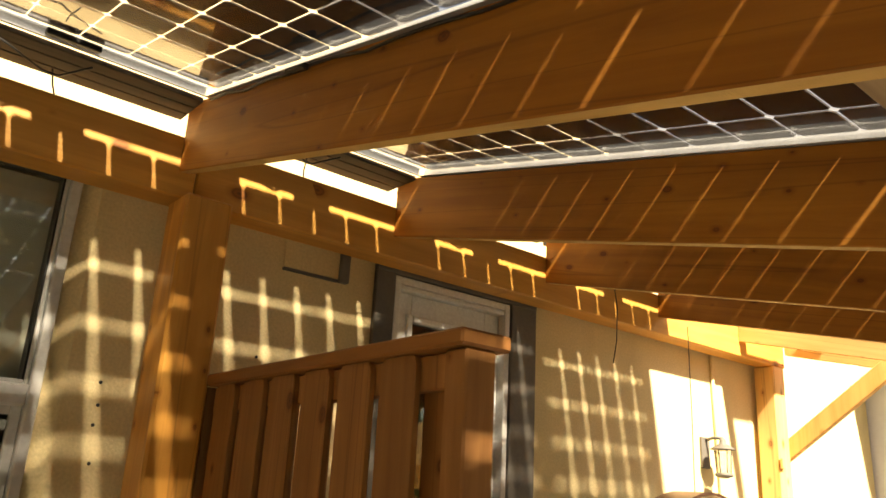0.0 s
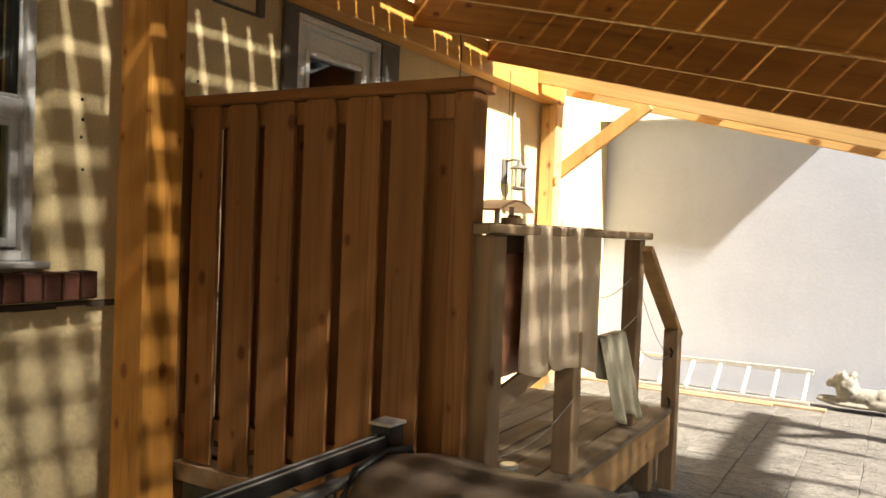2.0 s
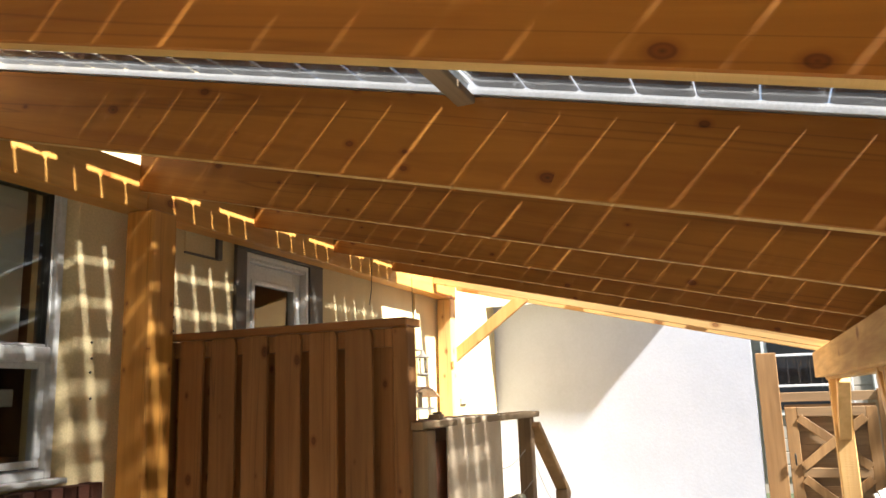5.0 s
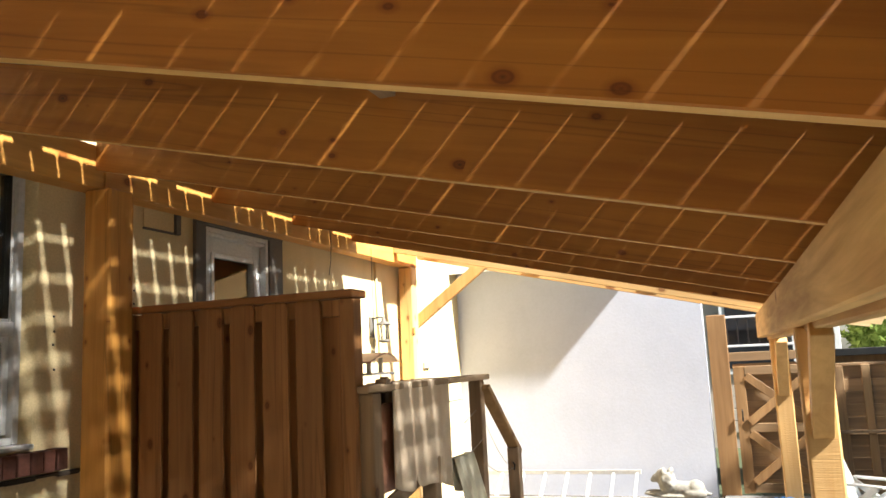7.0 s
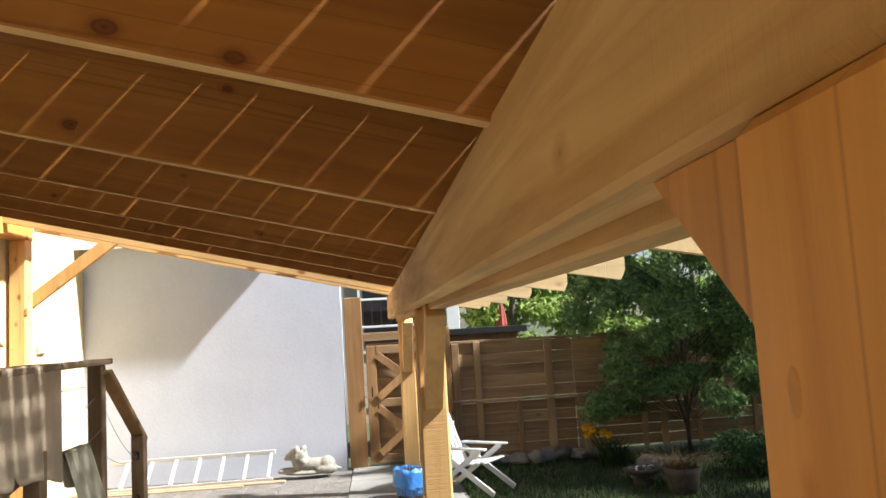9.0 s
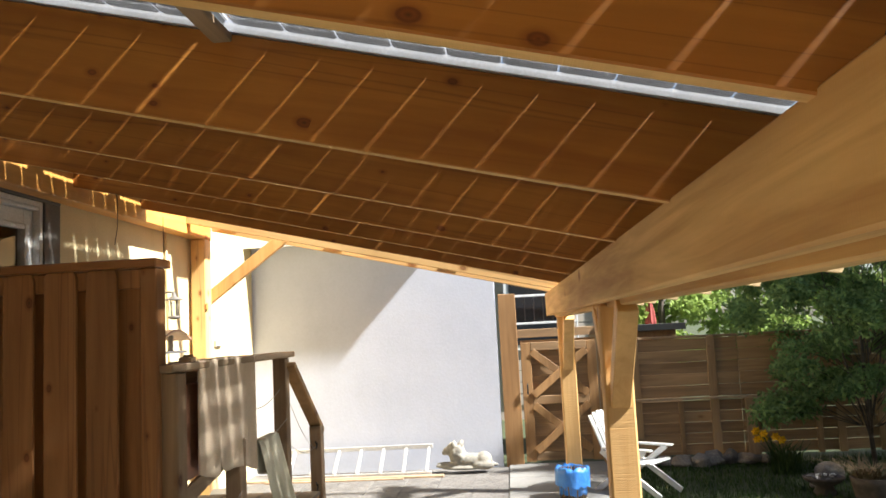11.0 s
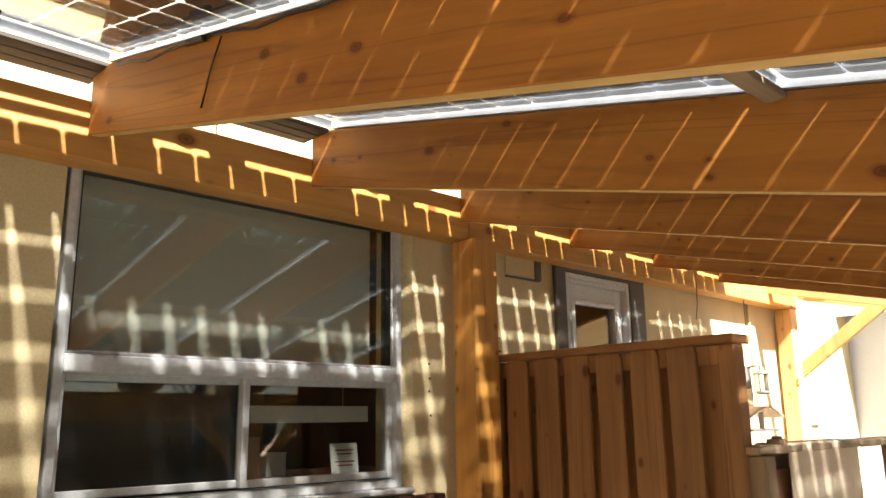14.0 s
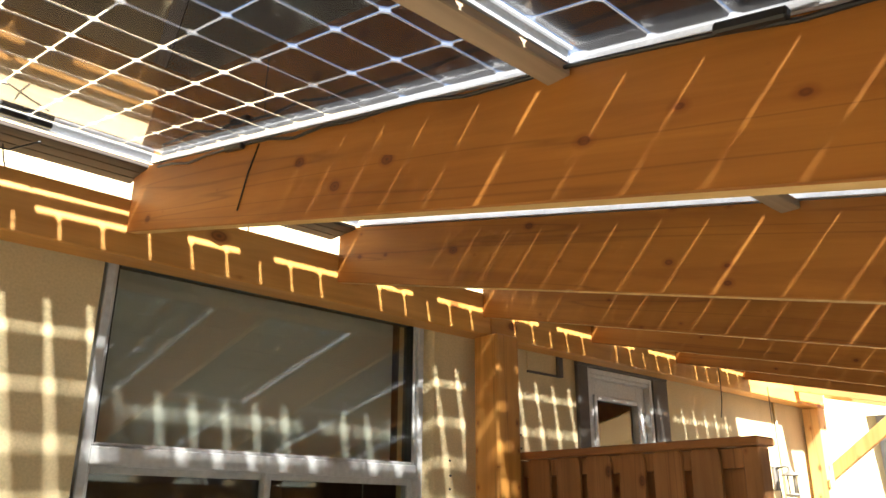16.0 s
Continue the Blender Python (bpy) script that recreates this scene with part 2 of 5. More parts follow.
M_MORTAR = rough_surface("mortar", [(0.3, (0.10, 0.09, 0.075)), (0.7, (0.20, 0.18, 0.15))], 14.0, 0.95)
M_ALU = rough_surface("white_aluminium", [(0.3, (0.55, 0.56, 0.56)), (0.7, (0.66, 0.67, 0.67))], 3.0, 0.35, 0.05, 0.001, 40.0)
M_WHITE_PAINT = rough_surface("white_paint", [(0.3, (0.70, 0.71, 0.70)), (0.7, (0.78, 0.79, 0.78))], 4.0, 0.45, 0.06, 0.001, 60.0)
M_TRIM = rough_surface("grey_brown_trim", [(0.3, (0.10, 0.092, 0.082)), (0.7, (0.15, 0.138, 0.122))], 4.0, 0.6, 0.1, 0.002, 60.0)
M_FRAME = rough_surface("anodised_frame", [(0.3, (0.40, 0.41, 0.425)), (0.7, (0.46, 0.47, 0.485))], 5.0, 0.3, 0.04, 0.001, 120.0)
M_CELL = rough_surface("solar_cell", [(0.3, (0.021, 0.018, 0.025)), (0.7, (0.035, 0.030, 0.040))], 8.0, 0.25, 0.02, 0.001, 200.0, vary=0.25)
M_BLACK = rough_surface("black_plastic", [(0.3, (0.012, 0.012, 0.012)), (0.7, (0.022, 0.022, 0.022))], 20.0, 0.4, 0.05)
M_BLACK_METAL = rough_surface("black_metal", [(0.3, (0.016, 0.015, 0.015)), (0.7, (0.03, 0.028, 0.027))], 12.0, 0.3, 0.05)
M_GREY = rough_surface("grey_powder_coat", [(0.3, (0.22, 0.21, 0.20)), (0.7, (0.30, 0.29, 0.27))], 9.0, 0.4, 0.05)
M_STEEL = rough_surface("worn_aluminium", [(0.3, (0.55, 0.55, 0.54)), (0.7, (0.70, 0.70, 0.69))], 9.0, 0.4, 0.1, metal=0.6)
M_CANVAS = rough_surface("brown_cover", [(0.3, (0.15, 0.112, 0.08)), (0.7, (0.21, 0.16, 0.118))], 6.0, 0.6, 0.3, 0.003, 40.0)
M_TOWEL = rough_surface("beige_towel", [(0.3, (0.74, 0.585, 0.42)), (0.7, (0.81, 0.66, 0.49))], 5.0, 1.0, 0.6, 0.004, 160.0)
M_CLOTH = rough_surface("grey_green_cloth", [(0.3, (0.60, 0.56, 0.42)), (0.7, (0.70, 0.66, 0.51))], 6.0, 1.0, 0.6, 0.004, 160.0)
M_STONE = rough_surface("garden_stone", [(0.3, (0.13, 0.115, 0.10)), (0.7, (0.25, 0.225, 0.195))], 5.0, 0.9, 0.7, 0.01, 22.0, vary=0.3)
M_STATUE = rough_surface("cast_stone", [(0.3, (0.17, 0.16, 0.135)), (0.7, (0.31, 0.295, 0.255))], 9.0, 0.9, 0.6, 0.006, 40.0)
# path slab concrete, the tree's shade put into its darker colour
M_CONCRETE = rough_surface("shaded_concrete", [(0.3, (0.17, 0.165, 0.155)), (0.7, (0.24, 0.235, 0.22))], 2.5, 0.9, 0.4, 0.004, 50.0, (0.7, 0.68, 0.64))


def stamped(name):
    """Stamped concrete: wavy slate-like ridges, crease shade and paler tops put into the colour."""
    m, nt, n, l, bs = mat(name)
    mp = tex_coord(n, l, (26.0, 9.0, 1.0), 31.0)
    a = n.new("ShaderNodeTexNoise")
    a.inputs["Scale"].default_value, a.inputs["Detail"].default_value, a.inputs["Distortion"].default_value = 1.0, 3, 1.6
    l.new(mp.outputs[0], a.inputs["Vector"])
    mb = tex_coord(n, l, (1, 1, 1), 11.0)
    b = n.new("ShaderNodeTexNoise")
    b.inputs["Scale"].default_value, b.inputs["Detail"].default_value = 2.2, 6
    l.new(mb.outputs[0], b.inputs["Vector"])
    c = n.new("ShaderNodeTexNoise")
    c.inputs["Scale"].default_value, c.inputs["Detail"].default_value = 90.0, 3
    l.new(mb.outputs[0], c.inputs["Vector"])
    body = ramp(n, [(0.3, (0.135, 0.126, 0.116)), (0.7, (0.20, 0.188, 0.174))])
    l.new(b.outputs["Fac"], body.inputs[0])
    # darkens the creases and lifts the ridges, as shading of the relief would
    crease = ramp(n, [(0.42, (1.0, 1.0, 1.0)), (0.465, (0.45, 0.43, 0.41)), (0.505, (0.97, 0.97, 0.97)), (0.7, (1.1, 1.1, 1.1))])
    l.new(a.outputs["Fac"], crease.inputs[0])
    speck = ramp(n, [(0.3, (0.82, 0.82, 0.82)), (0.7, (1.1, 1.1, 1.1))])
    l.new(c.outputs["Fac"], speck.inputs[0])
    col = mix_color(n, l, 'MULTIPLY', 0.9, body.outputs[0], crease.outputs[0])
    col = mix_color(n, l, 'MULTIPLY', 0.8, col, speck.outputs[0])
    l.new(col, bs.inputs["Base Color"])
    bs.inputs["Roughness"].default_value = 0.75
    bp = n.new("ShaderNodeBump")
    bp.inputs["Strength"].default_value, bp.inputs["Distance"].default_value = 0.9, 0.012
    l.new(crease.outputs[0], bp.inputs["Height"])
    l.new(bp.outputs[0], bs.inputs["Normal"])
    return m


M_PATIO = stamped("stamped_concrete")
M_JOINT = rough_surface("patio_joint", [(0.3, (0.10, 0.093, 0.085)), (0.7, (0.17, 0.16, 0.145))], 8.0, 0.95)
M_SOIL = rough_surface("lawn_soil", [(0.3, (0.030, 0.040, 0.014)), (0.7, (0.06, 0.075, 0.028))], 3.0, 0.95, 0.8, 0.02, 30.0)
M_BLIND = rough_surface("grey_green_blind", [(0.3, (0.60, 0.595, 0.51)), (0.7, (0.68, 0.675, 0.585))], 2.0, 0.9, 0.05)
# one dark tone for all indoor surfaces, dimness put into the colour
M_ROOM = rough_surface("dim_interior", [(0.3, (0.10, 0.09, 0.08)), (0.7, (0.15, 0.14, 0.12))], 2.0, 0.9)
M_PAPER = rough_surface("paper", [(0.3, (0.66, 0.64, 0.58)), (0.7, (0.74, 0.72, 0.66))], 5.0, 0.8)
M_RED = rough_surface("faded_red_fabric", [(0.3, (0.22, 0.035, 0.03)), (0.7, (0.32, 0.06, 0.05))], 6.0, 0.8)
M_BLUE = rough_surface("blue_plastic_bag", [(0.3, (0.03, 0.16, 0.52)), (0.7, (0.07, 0.26, 0.66))], 9.0, 0.35, 0.8, 0.02, 12.0)
M_STRAW = rough_surface("dry_straw", [(0.3, (0.15, 0.10, 0.045)), (0.7, (0.24, 0.165, 0.08))], 20.0, 0.9)
M_SIDING = rough_surface("beige_siding", [(0.3, (0.42, 0.36, 0.30)), (0.7, (0.50, 0.44, 0.37))], 3.0, 0.8)
M_ROOFING = rough_surface("dark_roofing", [(0.3, (0.035, 0.033, 0.032)), (0.7, (0.065, 0.06, 0.058))], 8.0, 0.8, 0.5)
M_DARKGLASS = rough_surface("dark_far_pane", [(0.3, (0.015, 0.018, 0.022)), (0.7, (0.03, 0.034, 0.04))], 1.0, 0.12, 0.02)
M_PANE = glass("window_glass", (0.95, 0.965, 0.95), 0.11)
M_PANE_LOW = glass("sash_glass", (0.85, 0.87, 0.86), 0.05)
M_MESH = glass("insect_mesh", (0.42, 0.42, 0.44), 0.02, 0.6, haze=0.14)
M_PV_GLASS = glass("panel_glass", (0.98, 0.98, 0.98), 0.05, 0.015, haze=0.06)
M_BARK = rough_surface("bark", [(0.3, (0.06, 0.045, 0.035)), (0.7, (0.12, 0.095, 0.075))], 12.0, 0.9, 0.8, 0.01, 30.0)


def leaf_mat(name, a, b):
    m, nt, n, l, bs = mat(name)
    geo = n.new("ShaderNodeNewGeometry")
    r = ramp(n, [(0.0, a), (1.0, b)])
    l.new(geo.outputs["Random Per Island"], r.inputs[0])
    l.new(r.outputs[0], bs.inputs["Base Color"])
    bs.inputs["Roughness"].default_value = 0.7
    bs.inputs["Specular IOR Level"].default_value = 0.2
    tl = n.new("ShaderNodeBsdfTranslucent")
    l.new(r.outputs[0], tl.inputs[0])
    mx = n.new("ShaderNodeMixShader")
    mx.inputs[0].default_value = 0.35
    l.new(bs.outputs[0], mx.inputs[1])
    l.new(tl.outputs[0], mx.inputs[2])
    l.new(mx.outputs[0], n["Material Output"].inputs[0])
    return m


M_LEAF = leaf_mat("tree_leaf", (0.10, 0.18, 0.06), (0.27, 0.39, 0.14))
M_LEAF_FAR = leaf_mat("far_leaf", (0.13, 0.20, 0.045), (0.32, 0.42, 0.11))
M_LEAF_BUSH = leaf_mat("bush_leaf", (0.025, 0.06, 0.02), (0.06, 0.12, 0.04))
M_GRASS = leaf_mat("grass_blade", (0.03, 0.055, 0.015), (0.075, 0.12, 0.035))
M_PETAL = leaf_mat("yellow_petal", (0.85, 0.42, 0.01), (0.9, 0.55, 0.02))


# ---- geometry helpers ----
def add_box(bm, x0, x1, y0, y1, z0, z1, bevel=0.0, m=None):
    vs = [bm.verts.new((x, y, z)) for z in (z0, z1) for y in (y0, y1) for x in (x0, x1)]
    fs = [bm.faces.new([vs[i] for i in q]) for q in ((0, 2, 3, 1), (4, 5, 7, 6), (0, 1, 5, 4), (2, 6, 7, 3), (0, 4, 6, 2), (1, 3, 7, 5))]
    if bevel:
        es = list({e for fc in fs for e in fc.edges})
        out = bmesh.ops.bevel(bm, geom=es, offset=bevel, segments=1, affect='EDGES', profile=0.7)
        vs = list({v for fc in out["faces"] for v in fc.verts} | {v for v in vs if v.is_valid})
    if m is not None:
        bmesh.ops.transform(bm, matrix=m, verts=[v for v in vs if v.is_valid])
    return vs


def add_bar(bm, a, b, w, h, bevel=0.0, up=(0, 0, 1)):
    """A straight bar of section w x h between two points."""
    a, b = Vector(a), Vector(b)
    d = (b - a).normalized()
    u = Vector(up)
    s = d.cross(u).normalized()
    u = s.cross(d).normalized()
    m = Matrix(((s.x, d.x, u.x, a.x), (s.y, d.y, u.y, a.y), (s.z, d.z, u.z, a.z), (0, 0, 0, 1)))
    return add_box(bm, -w / 2, w / 2, 0, (b - a).length, -h / 2, h / 2, bevel, m)


def add_prism(bm, profile, axis, c0, c1):
    """A polygon extruded along an axis: profile in (y, z) for x, (x, z) for y, (x, y) for z."""
    def at(p, c):
        return {'x': (c, p[0], p[1]), 'y': (p[0], c, p[1]), 'z': (p[0], p[1], c)}[axis]
    a = [bm.verts.new(at(p, c0)) for p in profile]
    b = [bm.verts.new(at(p, c1)) for p in profile]
    n = len(profile)
    bm.faces.new(a)
    bm.faces.new(b[::-1])
    for i in range(n):
        bm.faces.new((a[i], b[i], b[(i + 1) % n], a[(i + 1) % n]))
    return a + b


def add_tube(bm, pts, r, sides=8, r_end=None, caps=True):
    pts = [Vector(p) for p in pts]
    rings = []
    for i, p in enumerate(pts):
        d = (pts[min(i + 1, len(pts) - 1)] - pts[max(i - 1, 0)]).normalized()
        ref = Vector((0, 0, 1)) if abs(d.z) < 0.9 else Vector((1, 0, 0))
        s = d.cross(ref).normalized()
        u = s.cross(d)
        rr = r if r_end is None else r + (r_end - r) * i / (len(pts) - 1)
        rings.append([bm.verts.new(p + rr * (math.cos(2 * math.pi * k / sides) * s + math.sin(2 * math.pi * k / sides) * u)) for k in range(sides)])
    for a, b in zip(rings, rings[1:]):
        for k in range(sides):
            bm.faces.new((a[k], a[(k + 1) % sides], b[(k + 1) % sides], b[k])).smooth = True
    if caps:
        bm.faces.new(rings[0][::-1])
        bm.faces.new(rings[-1])


def add_lathe(bm, prof, centre, sides=20):
    """A turned shape: profile of (radius, height)."""
    c = Vector(centre)
    rings = [[bm.verts.new(c + Vector((r * math.cos(2 * math.pi * k / sides), r * math.sin(2 * math.pi * k / sides), z))) for k in range(sides)] for r, z in prof]
    for a, b in zip(rings, rings[1:]):
        for k in range(sides):
            bm.faces.new((a[k], a[(k + 1) % sides], b[(k + 1) % sides], b[k])).smooth = True
    bm.faces.new(rings[0][::-1])
    bm.faces.new(rings[-1])


def mesh_of(name, bm, material):
    bmesh.ops.recalc_face_normals(bm, faces=bm.faces)
    me = bpy.data.meshes.new(name)
    bm.to_mesh(me)
    bm.free()
    me.materials.append(material)
    return me


def part(name, bm, material, parent=None, label="", m=None):
    ob = new(name, mesh_of(name, bm, material))
    if parent is not None:
        ob.parent = parent
    if m is not None:
        ob.matrix_basis = m
    if label:
        tagged(ob, label)
    return ob


def piece(name, me, parent, m):
    ob = new(name, me)
    ob.parent = parent
    ob.matrix_basis = m
    return ob


def thing(name, label, category, m=None, group="", kind=""):
    ob = new(name)
    ob.empty_display_size = 0.2
    if m is not None:
        ob.matrix_basis = m
    return tagged(ob, label, category, group, kind)


def box_part(name, x0, x1, y0, y1, z0, z1, material, parent=None, bevel=0.004, label=""):
    bm = bmesh.new()
    add_box(bm, x0, x1, y0, y1, z0, z1, bevel)
    return part(name, bm, material, parent, label)


def structure(ob, label, category):
    return tagged(ob, label, category, kind="structure")


# ---- ground ----
LAWN_Y = -4.25
bm = bmesh.new()
add_box(bm, -300, 300, -300, 300, -0.5, -0.06)
structure(part("ground", bm, M_SOIL), "dark green lawn ground reaching to the horizon", "ground")

bm = bmesh.new()
add_box(bm, -6.0, 6.83, LAWN_Y, 0.3, -0.30, -0.012)
patio = structure(part("pavement", bm, M_JOINT), "grey stamped concrete patio with slate-like slabs", "patio")

# ---- house wall with its window and door openings ----
WIN = (-1.585, 0.166, 1.335, 2.745)     # the frame: x0, x1, z0, z1
OPENING = (-1.615, 0.242, 1.303, 2.76)   # its reveal in the wall
RECESS = 0.05
DOOR = (1.52, 2.56, 0.56, 2.70)
bm = bmesh.new()
XA, XB, ZA, ZB, TH = -6.0, 6.83, -0.3, 3.9, 0.22


def wall_cell(bm, x0, x1, z0, z1):
    add_box(bm, x0, x1, 0.0, TH, z0, z1)


ZF = 1.17  # top of the foundation
wall_cell(bm, XA, OPENING[0], ZF, ZB)
wall_cell(bm, OPENING[0], OPENING[1], ZF, OPENING[2])
wall_cell(bm, OPENING[0], OPENING[1], OPENING[3], ZB)
wall_cell(bm, OPENING[1], DOOR[0], ZF, ZB)
wall_cell(bm, DOOR[0], DOOR[1], DOOR[3], ZB)
wall_cell(bm, DOOR[1], XB, ZF, ZB)
# splayed reveal beside the window
add_prism(bm, [(OPENING[1], 0.0), (OPENING[1], TH), (WIN[1] - 0.002, TH), (WIN[1] - 0.002, 0.07)], 'z', OPENING[2], OPENING[3])
bmesh.ops.remove_doubles(bm, verts=bm.verts, dist=0.0001)
house_wall = structure(part("wall_house", bm, M_STUCCO), "cream stucco house wall dappled with sunlight", "wall")
bm = bmesh.new()
add_box(bm, XA, DOOR[0], 0.012, TH, ZA, ZF - 0.012)
add_box(bm, DOOR[0], DOOR[1], 0.012, TH, ZA, DOOR[2])
add_box(bm, DOOR[1], XB, 0.012, TH, ZA, ZF - 0.012)
structure(part("wall_foundation", bm, M_FOUND), "rough cream foundation with a dark gap line along its top", "foundation")
# uneven dark strip, modelled for the shaded gap between stucco and foundation
bm = bmesh.new()
rng = random.Random(4)
x = -5.9
while x < 1.4:
    w = rng.uniform(0.05, 0.16)
    d = rng.uniform(0.002, 0.014)
    add_box(bm, x, x + w, -rng.uniform(0.004, 0.02), 0.02, ZF - 0.014 - d, ZF - 0.002, 0.002)
    x += w * 0.96
structure(part("trim", bm, M_EAVE), "dark uneven strip drawing the shadow gap above the foundation", "trim")

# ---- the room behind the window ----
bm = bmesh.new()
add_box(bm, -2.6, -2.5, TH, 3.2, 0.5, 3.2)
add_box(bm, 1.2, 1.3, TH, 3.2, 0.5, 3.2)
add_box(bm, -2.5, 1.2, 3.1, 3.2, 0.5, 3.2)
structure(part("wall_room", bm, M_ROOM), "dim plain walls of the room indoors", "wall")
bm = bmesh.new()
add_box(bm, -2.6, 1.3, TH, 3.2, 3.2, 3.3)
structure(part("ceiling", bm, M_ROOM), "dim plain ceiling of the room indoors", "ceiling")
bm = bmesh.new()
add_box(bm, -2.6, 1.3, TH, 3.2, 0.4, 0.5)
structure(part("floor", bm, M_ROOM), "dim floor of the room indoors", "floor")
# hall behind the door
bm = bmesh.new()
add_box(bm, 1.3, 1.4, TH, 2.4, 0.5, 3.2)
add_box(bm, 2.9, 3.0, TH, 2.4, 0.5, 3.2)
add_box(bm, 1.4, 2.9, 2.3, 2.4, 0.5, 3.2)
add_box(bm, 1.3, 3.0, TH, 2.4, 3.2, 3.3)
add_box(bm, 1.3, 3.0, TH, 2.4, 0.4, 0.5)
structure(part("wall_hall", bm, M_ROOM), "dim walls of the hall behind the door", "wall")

# ---- window ----
win = thing("window_1", "white aluminium window, fixed pane over two sliding panes", "window", pose(0, RECESS, 0), kind="structure")
x0, x1, z0, z1 = WIN
ZM = 1.917
FW = 0.055


def frame_ring(name, x0, x1, z0, z1, y0, y1, w, material, parent, bevel=0.004, label="", top=None):
    top = top or w
    bm = bmesh.new()
    add_box(bm, x0, x0 + w, y0, y1, z0, z1, bevel)
    add_box(bm, x1 - w, x1, y0, y1, z0, z1, bevel)
    add_box(bm, x0 + w, x1 - w, y0 + 0.002, y1, z1 - top, z1, bevel)
    add_box(bm, x0 + w, x1 - w, y0 + 0.002, y1, z0, z0 + w, bevel)
    return part(name, bm, material, parent, label)


frame_ring("window_frame", x0 - 0.01, x1 + 0.01, z0, z1 + 0.005, -0.035, 0.10, 0.038, M_ALU, win, top=0.02)
frame_ring("gasket", x0 + 0.0445, x1 - 0.0445, ZM + 0.036, z1 - 0.03, -0.006, 0.07, 0.007, M_BLACK, win, 0.001)
frame_ring("inner_frame", x0 + 0.029, x1 - 0.029, ZM + 0.03, z1 - 0.016, -0.012, 0.08, 0.015, M_ALU, win, top=0.013)
bm = bmesh.new()
add_box(bm, x0 + 0.0285, x1 - 0.0285, -0.03, 0.085, ZM - 0.045, ZM + 0.0295, 0.006)
part("transom", bm, M_ALU, win)
bm = bmesh.new()
add_box(bm, x0 + 0.0516, x1 - 0.0516, 0.02, 0.026, ZM + 0.0432, z1 - 0.0372)
part("pane", bm, M_PANE, win)
XM = -0.738
sash = frame_ring("sliding_sash", XM - 0.012, x1 - 0.029, z0 + 0.05, ZM - 0.04, 0.0, 0.035, 0.034, M_ALU, win)
sash2 = frame_ring("sliding_sash", x0 + 0.029, XM + 0.03, z0 + 0.05, ZM - 0.04, 0.042, 0.078, 0.034, M_ALU, win)
bm = bmesh.new()
add_box(bm, XM + 0.022, x1 - 0.063, 0.014, 0.02, z0 + 0.084, ZM - 0.074)
part("pane", bm, M_PANE_LOW, sash)
bm = bmesh.new()
add_box(bm, x0 + 0.063, XM - 0.004, 0.056, 0.062, z0 + 0.084, ZM - 0.074)
part("pane", bm, M_PANE_LOW, sash2)
bm = bmesh.new()
add_box(bm, x0 + 0.063, XM - 0.004, 0.070, 0.071, z0 + 0.084, ZM - 0.074)
part("insect_screen", bm, M_MESH, sash2, "grey insect mesh")
bm = bmesh.new()
add_box(bm, x0 - 0.028, x1 + 0.05, -0.10, 0.0, z0 - 0.028, z0 - 0.002, 0.004)
part("window_sill", bm, M_ALU, win)
# blind hanging behind the upper pane, its hem over the lower panes
bm = bmesh.new()
add_box(bm, x0 + 0.02, x1 - 0.02, 0.15, 0.156, 1.93, z1 + 0.02)
for k in range(1, 9):
    zz = 1.93 + k * 0.09
    add_box(bm, x0 + 0.02, x1 - 0.02, 0.147, 0.15, zz, zz + 0.004)
blind = thing("roller_blind", "drawn grey-green roller blind behind the window glass", "blind", pose(0, 0.11, 0))
part("fabric", bm, M_BLIND, blind)
box_part("hem_bar", x0 + 0.03, x1 - 0.03, 0.14, 0.165, 1.67, 1.755, M_PAPER, blind, 0.004, "pale bottom bar")
for xx in (x0 + 0.2, x1 - 0.2):
    box_part("cord", xx, xx + 0.004, 0.151, 0.153, 1.76, 1.93, M_PAPER, blind, 0.0)

# brick sill under the window
bm = bmesh.new()
add_box(bm, -1.95, 0.40, -0.058, 0.0, ZF + 0.012, 1.288)
sill = structure(part("window_ledge", bm, M_MORTAR), "dark red brick ledge on edge under the window", "ledge")

# ---- door ----
door = thing("door_1", "white panelled back door with a dark glass light", "door", kind="structure")
x0, x1, z0, z1 = DOOR
bm = bmesh.new()
add_box(bm, x0 - 0.02, x0 + 0.09, -0.03, 0.0, z0, z1 - 0.04, 0.004)
add_box(bm, x1 - 0.17, x1 + 0.02, -0.03, 0.0, z0, z1 - 0.04, 0.004)
add_box(bm, x0 - 0.02, x1 + 0.02, -0.033, 0.0, z1 - 0.04, z1 + 0.03, 0.004)
part("casing", bm, M_TRIM, door, "grey-brown painted casing")
LX0, LX1, LZ0, LZ1 = x0 + 0.095, x1 - 0.175, z0 + 0.03, z1 - 0.045
bm = bmesh.new()
for a, b in ((LX0, LX0 + 0.035), (LX1 - 0.035, LX1)):
    add_box(bm, a, b, -0.02, 0.12, LZ0, LZ1, 0.003)
add_box(bm, LX0 + 0.035, LX1 - 0.035, -0.02, 0.12, LZ1 - 0.035, LZ1, 0.003)
add_box(bm, LX0 + 0.035, LX1 - 0.035, -0.012, 0.1, LZ1 - 0.06, LZ1 - 0.038, 0.003)
part("jamb", bm, M_WHITE_PAINT, door)
GX0, GX1, GZ0, GZ1 = LX0 + 0.14, LX1 - 0.14, 1.45, 2.46
bm = bmesh.new()
a, b = LX0 + 0.038, LX1 - 0.038
add_box(bm, a, GX0, 0.03, 0.075, LZ0 + 0.01, LZ1 - 0.062, 0.003)
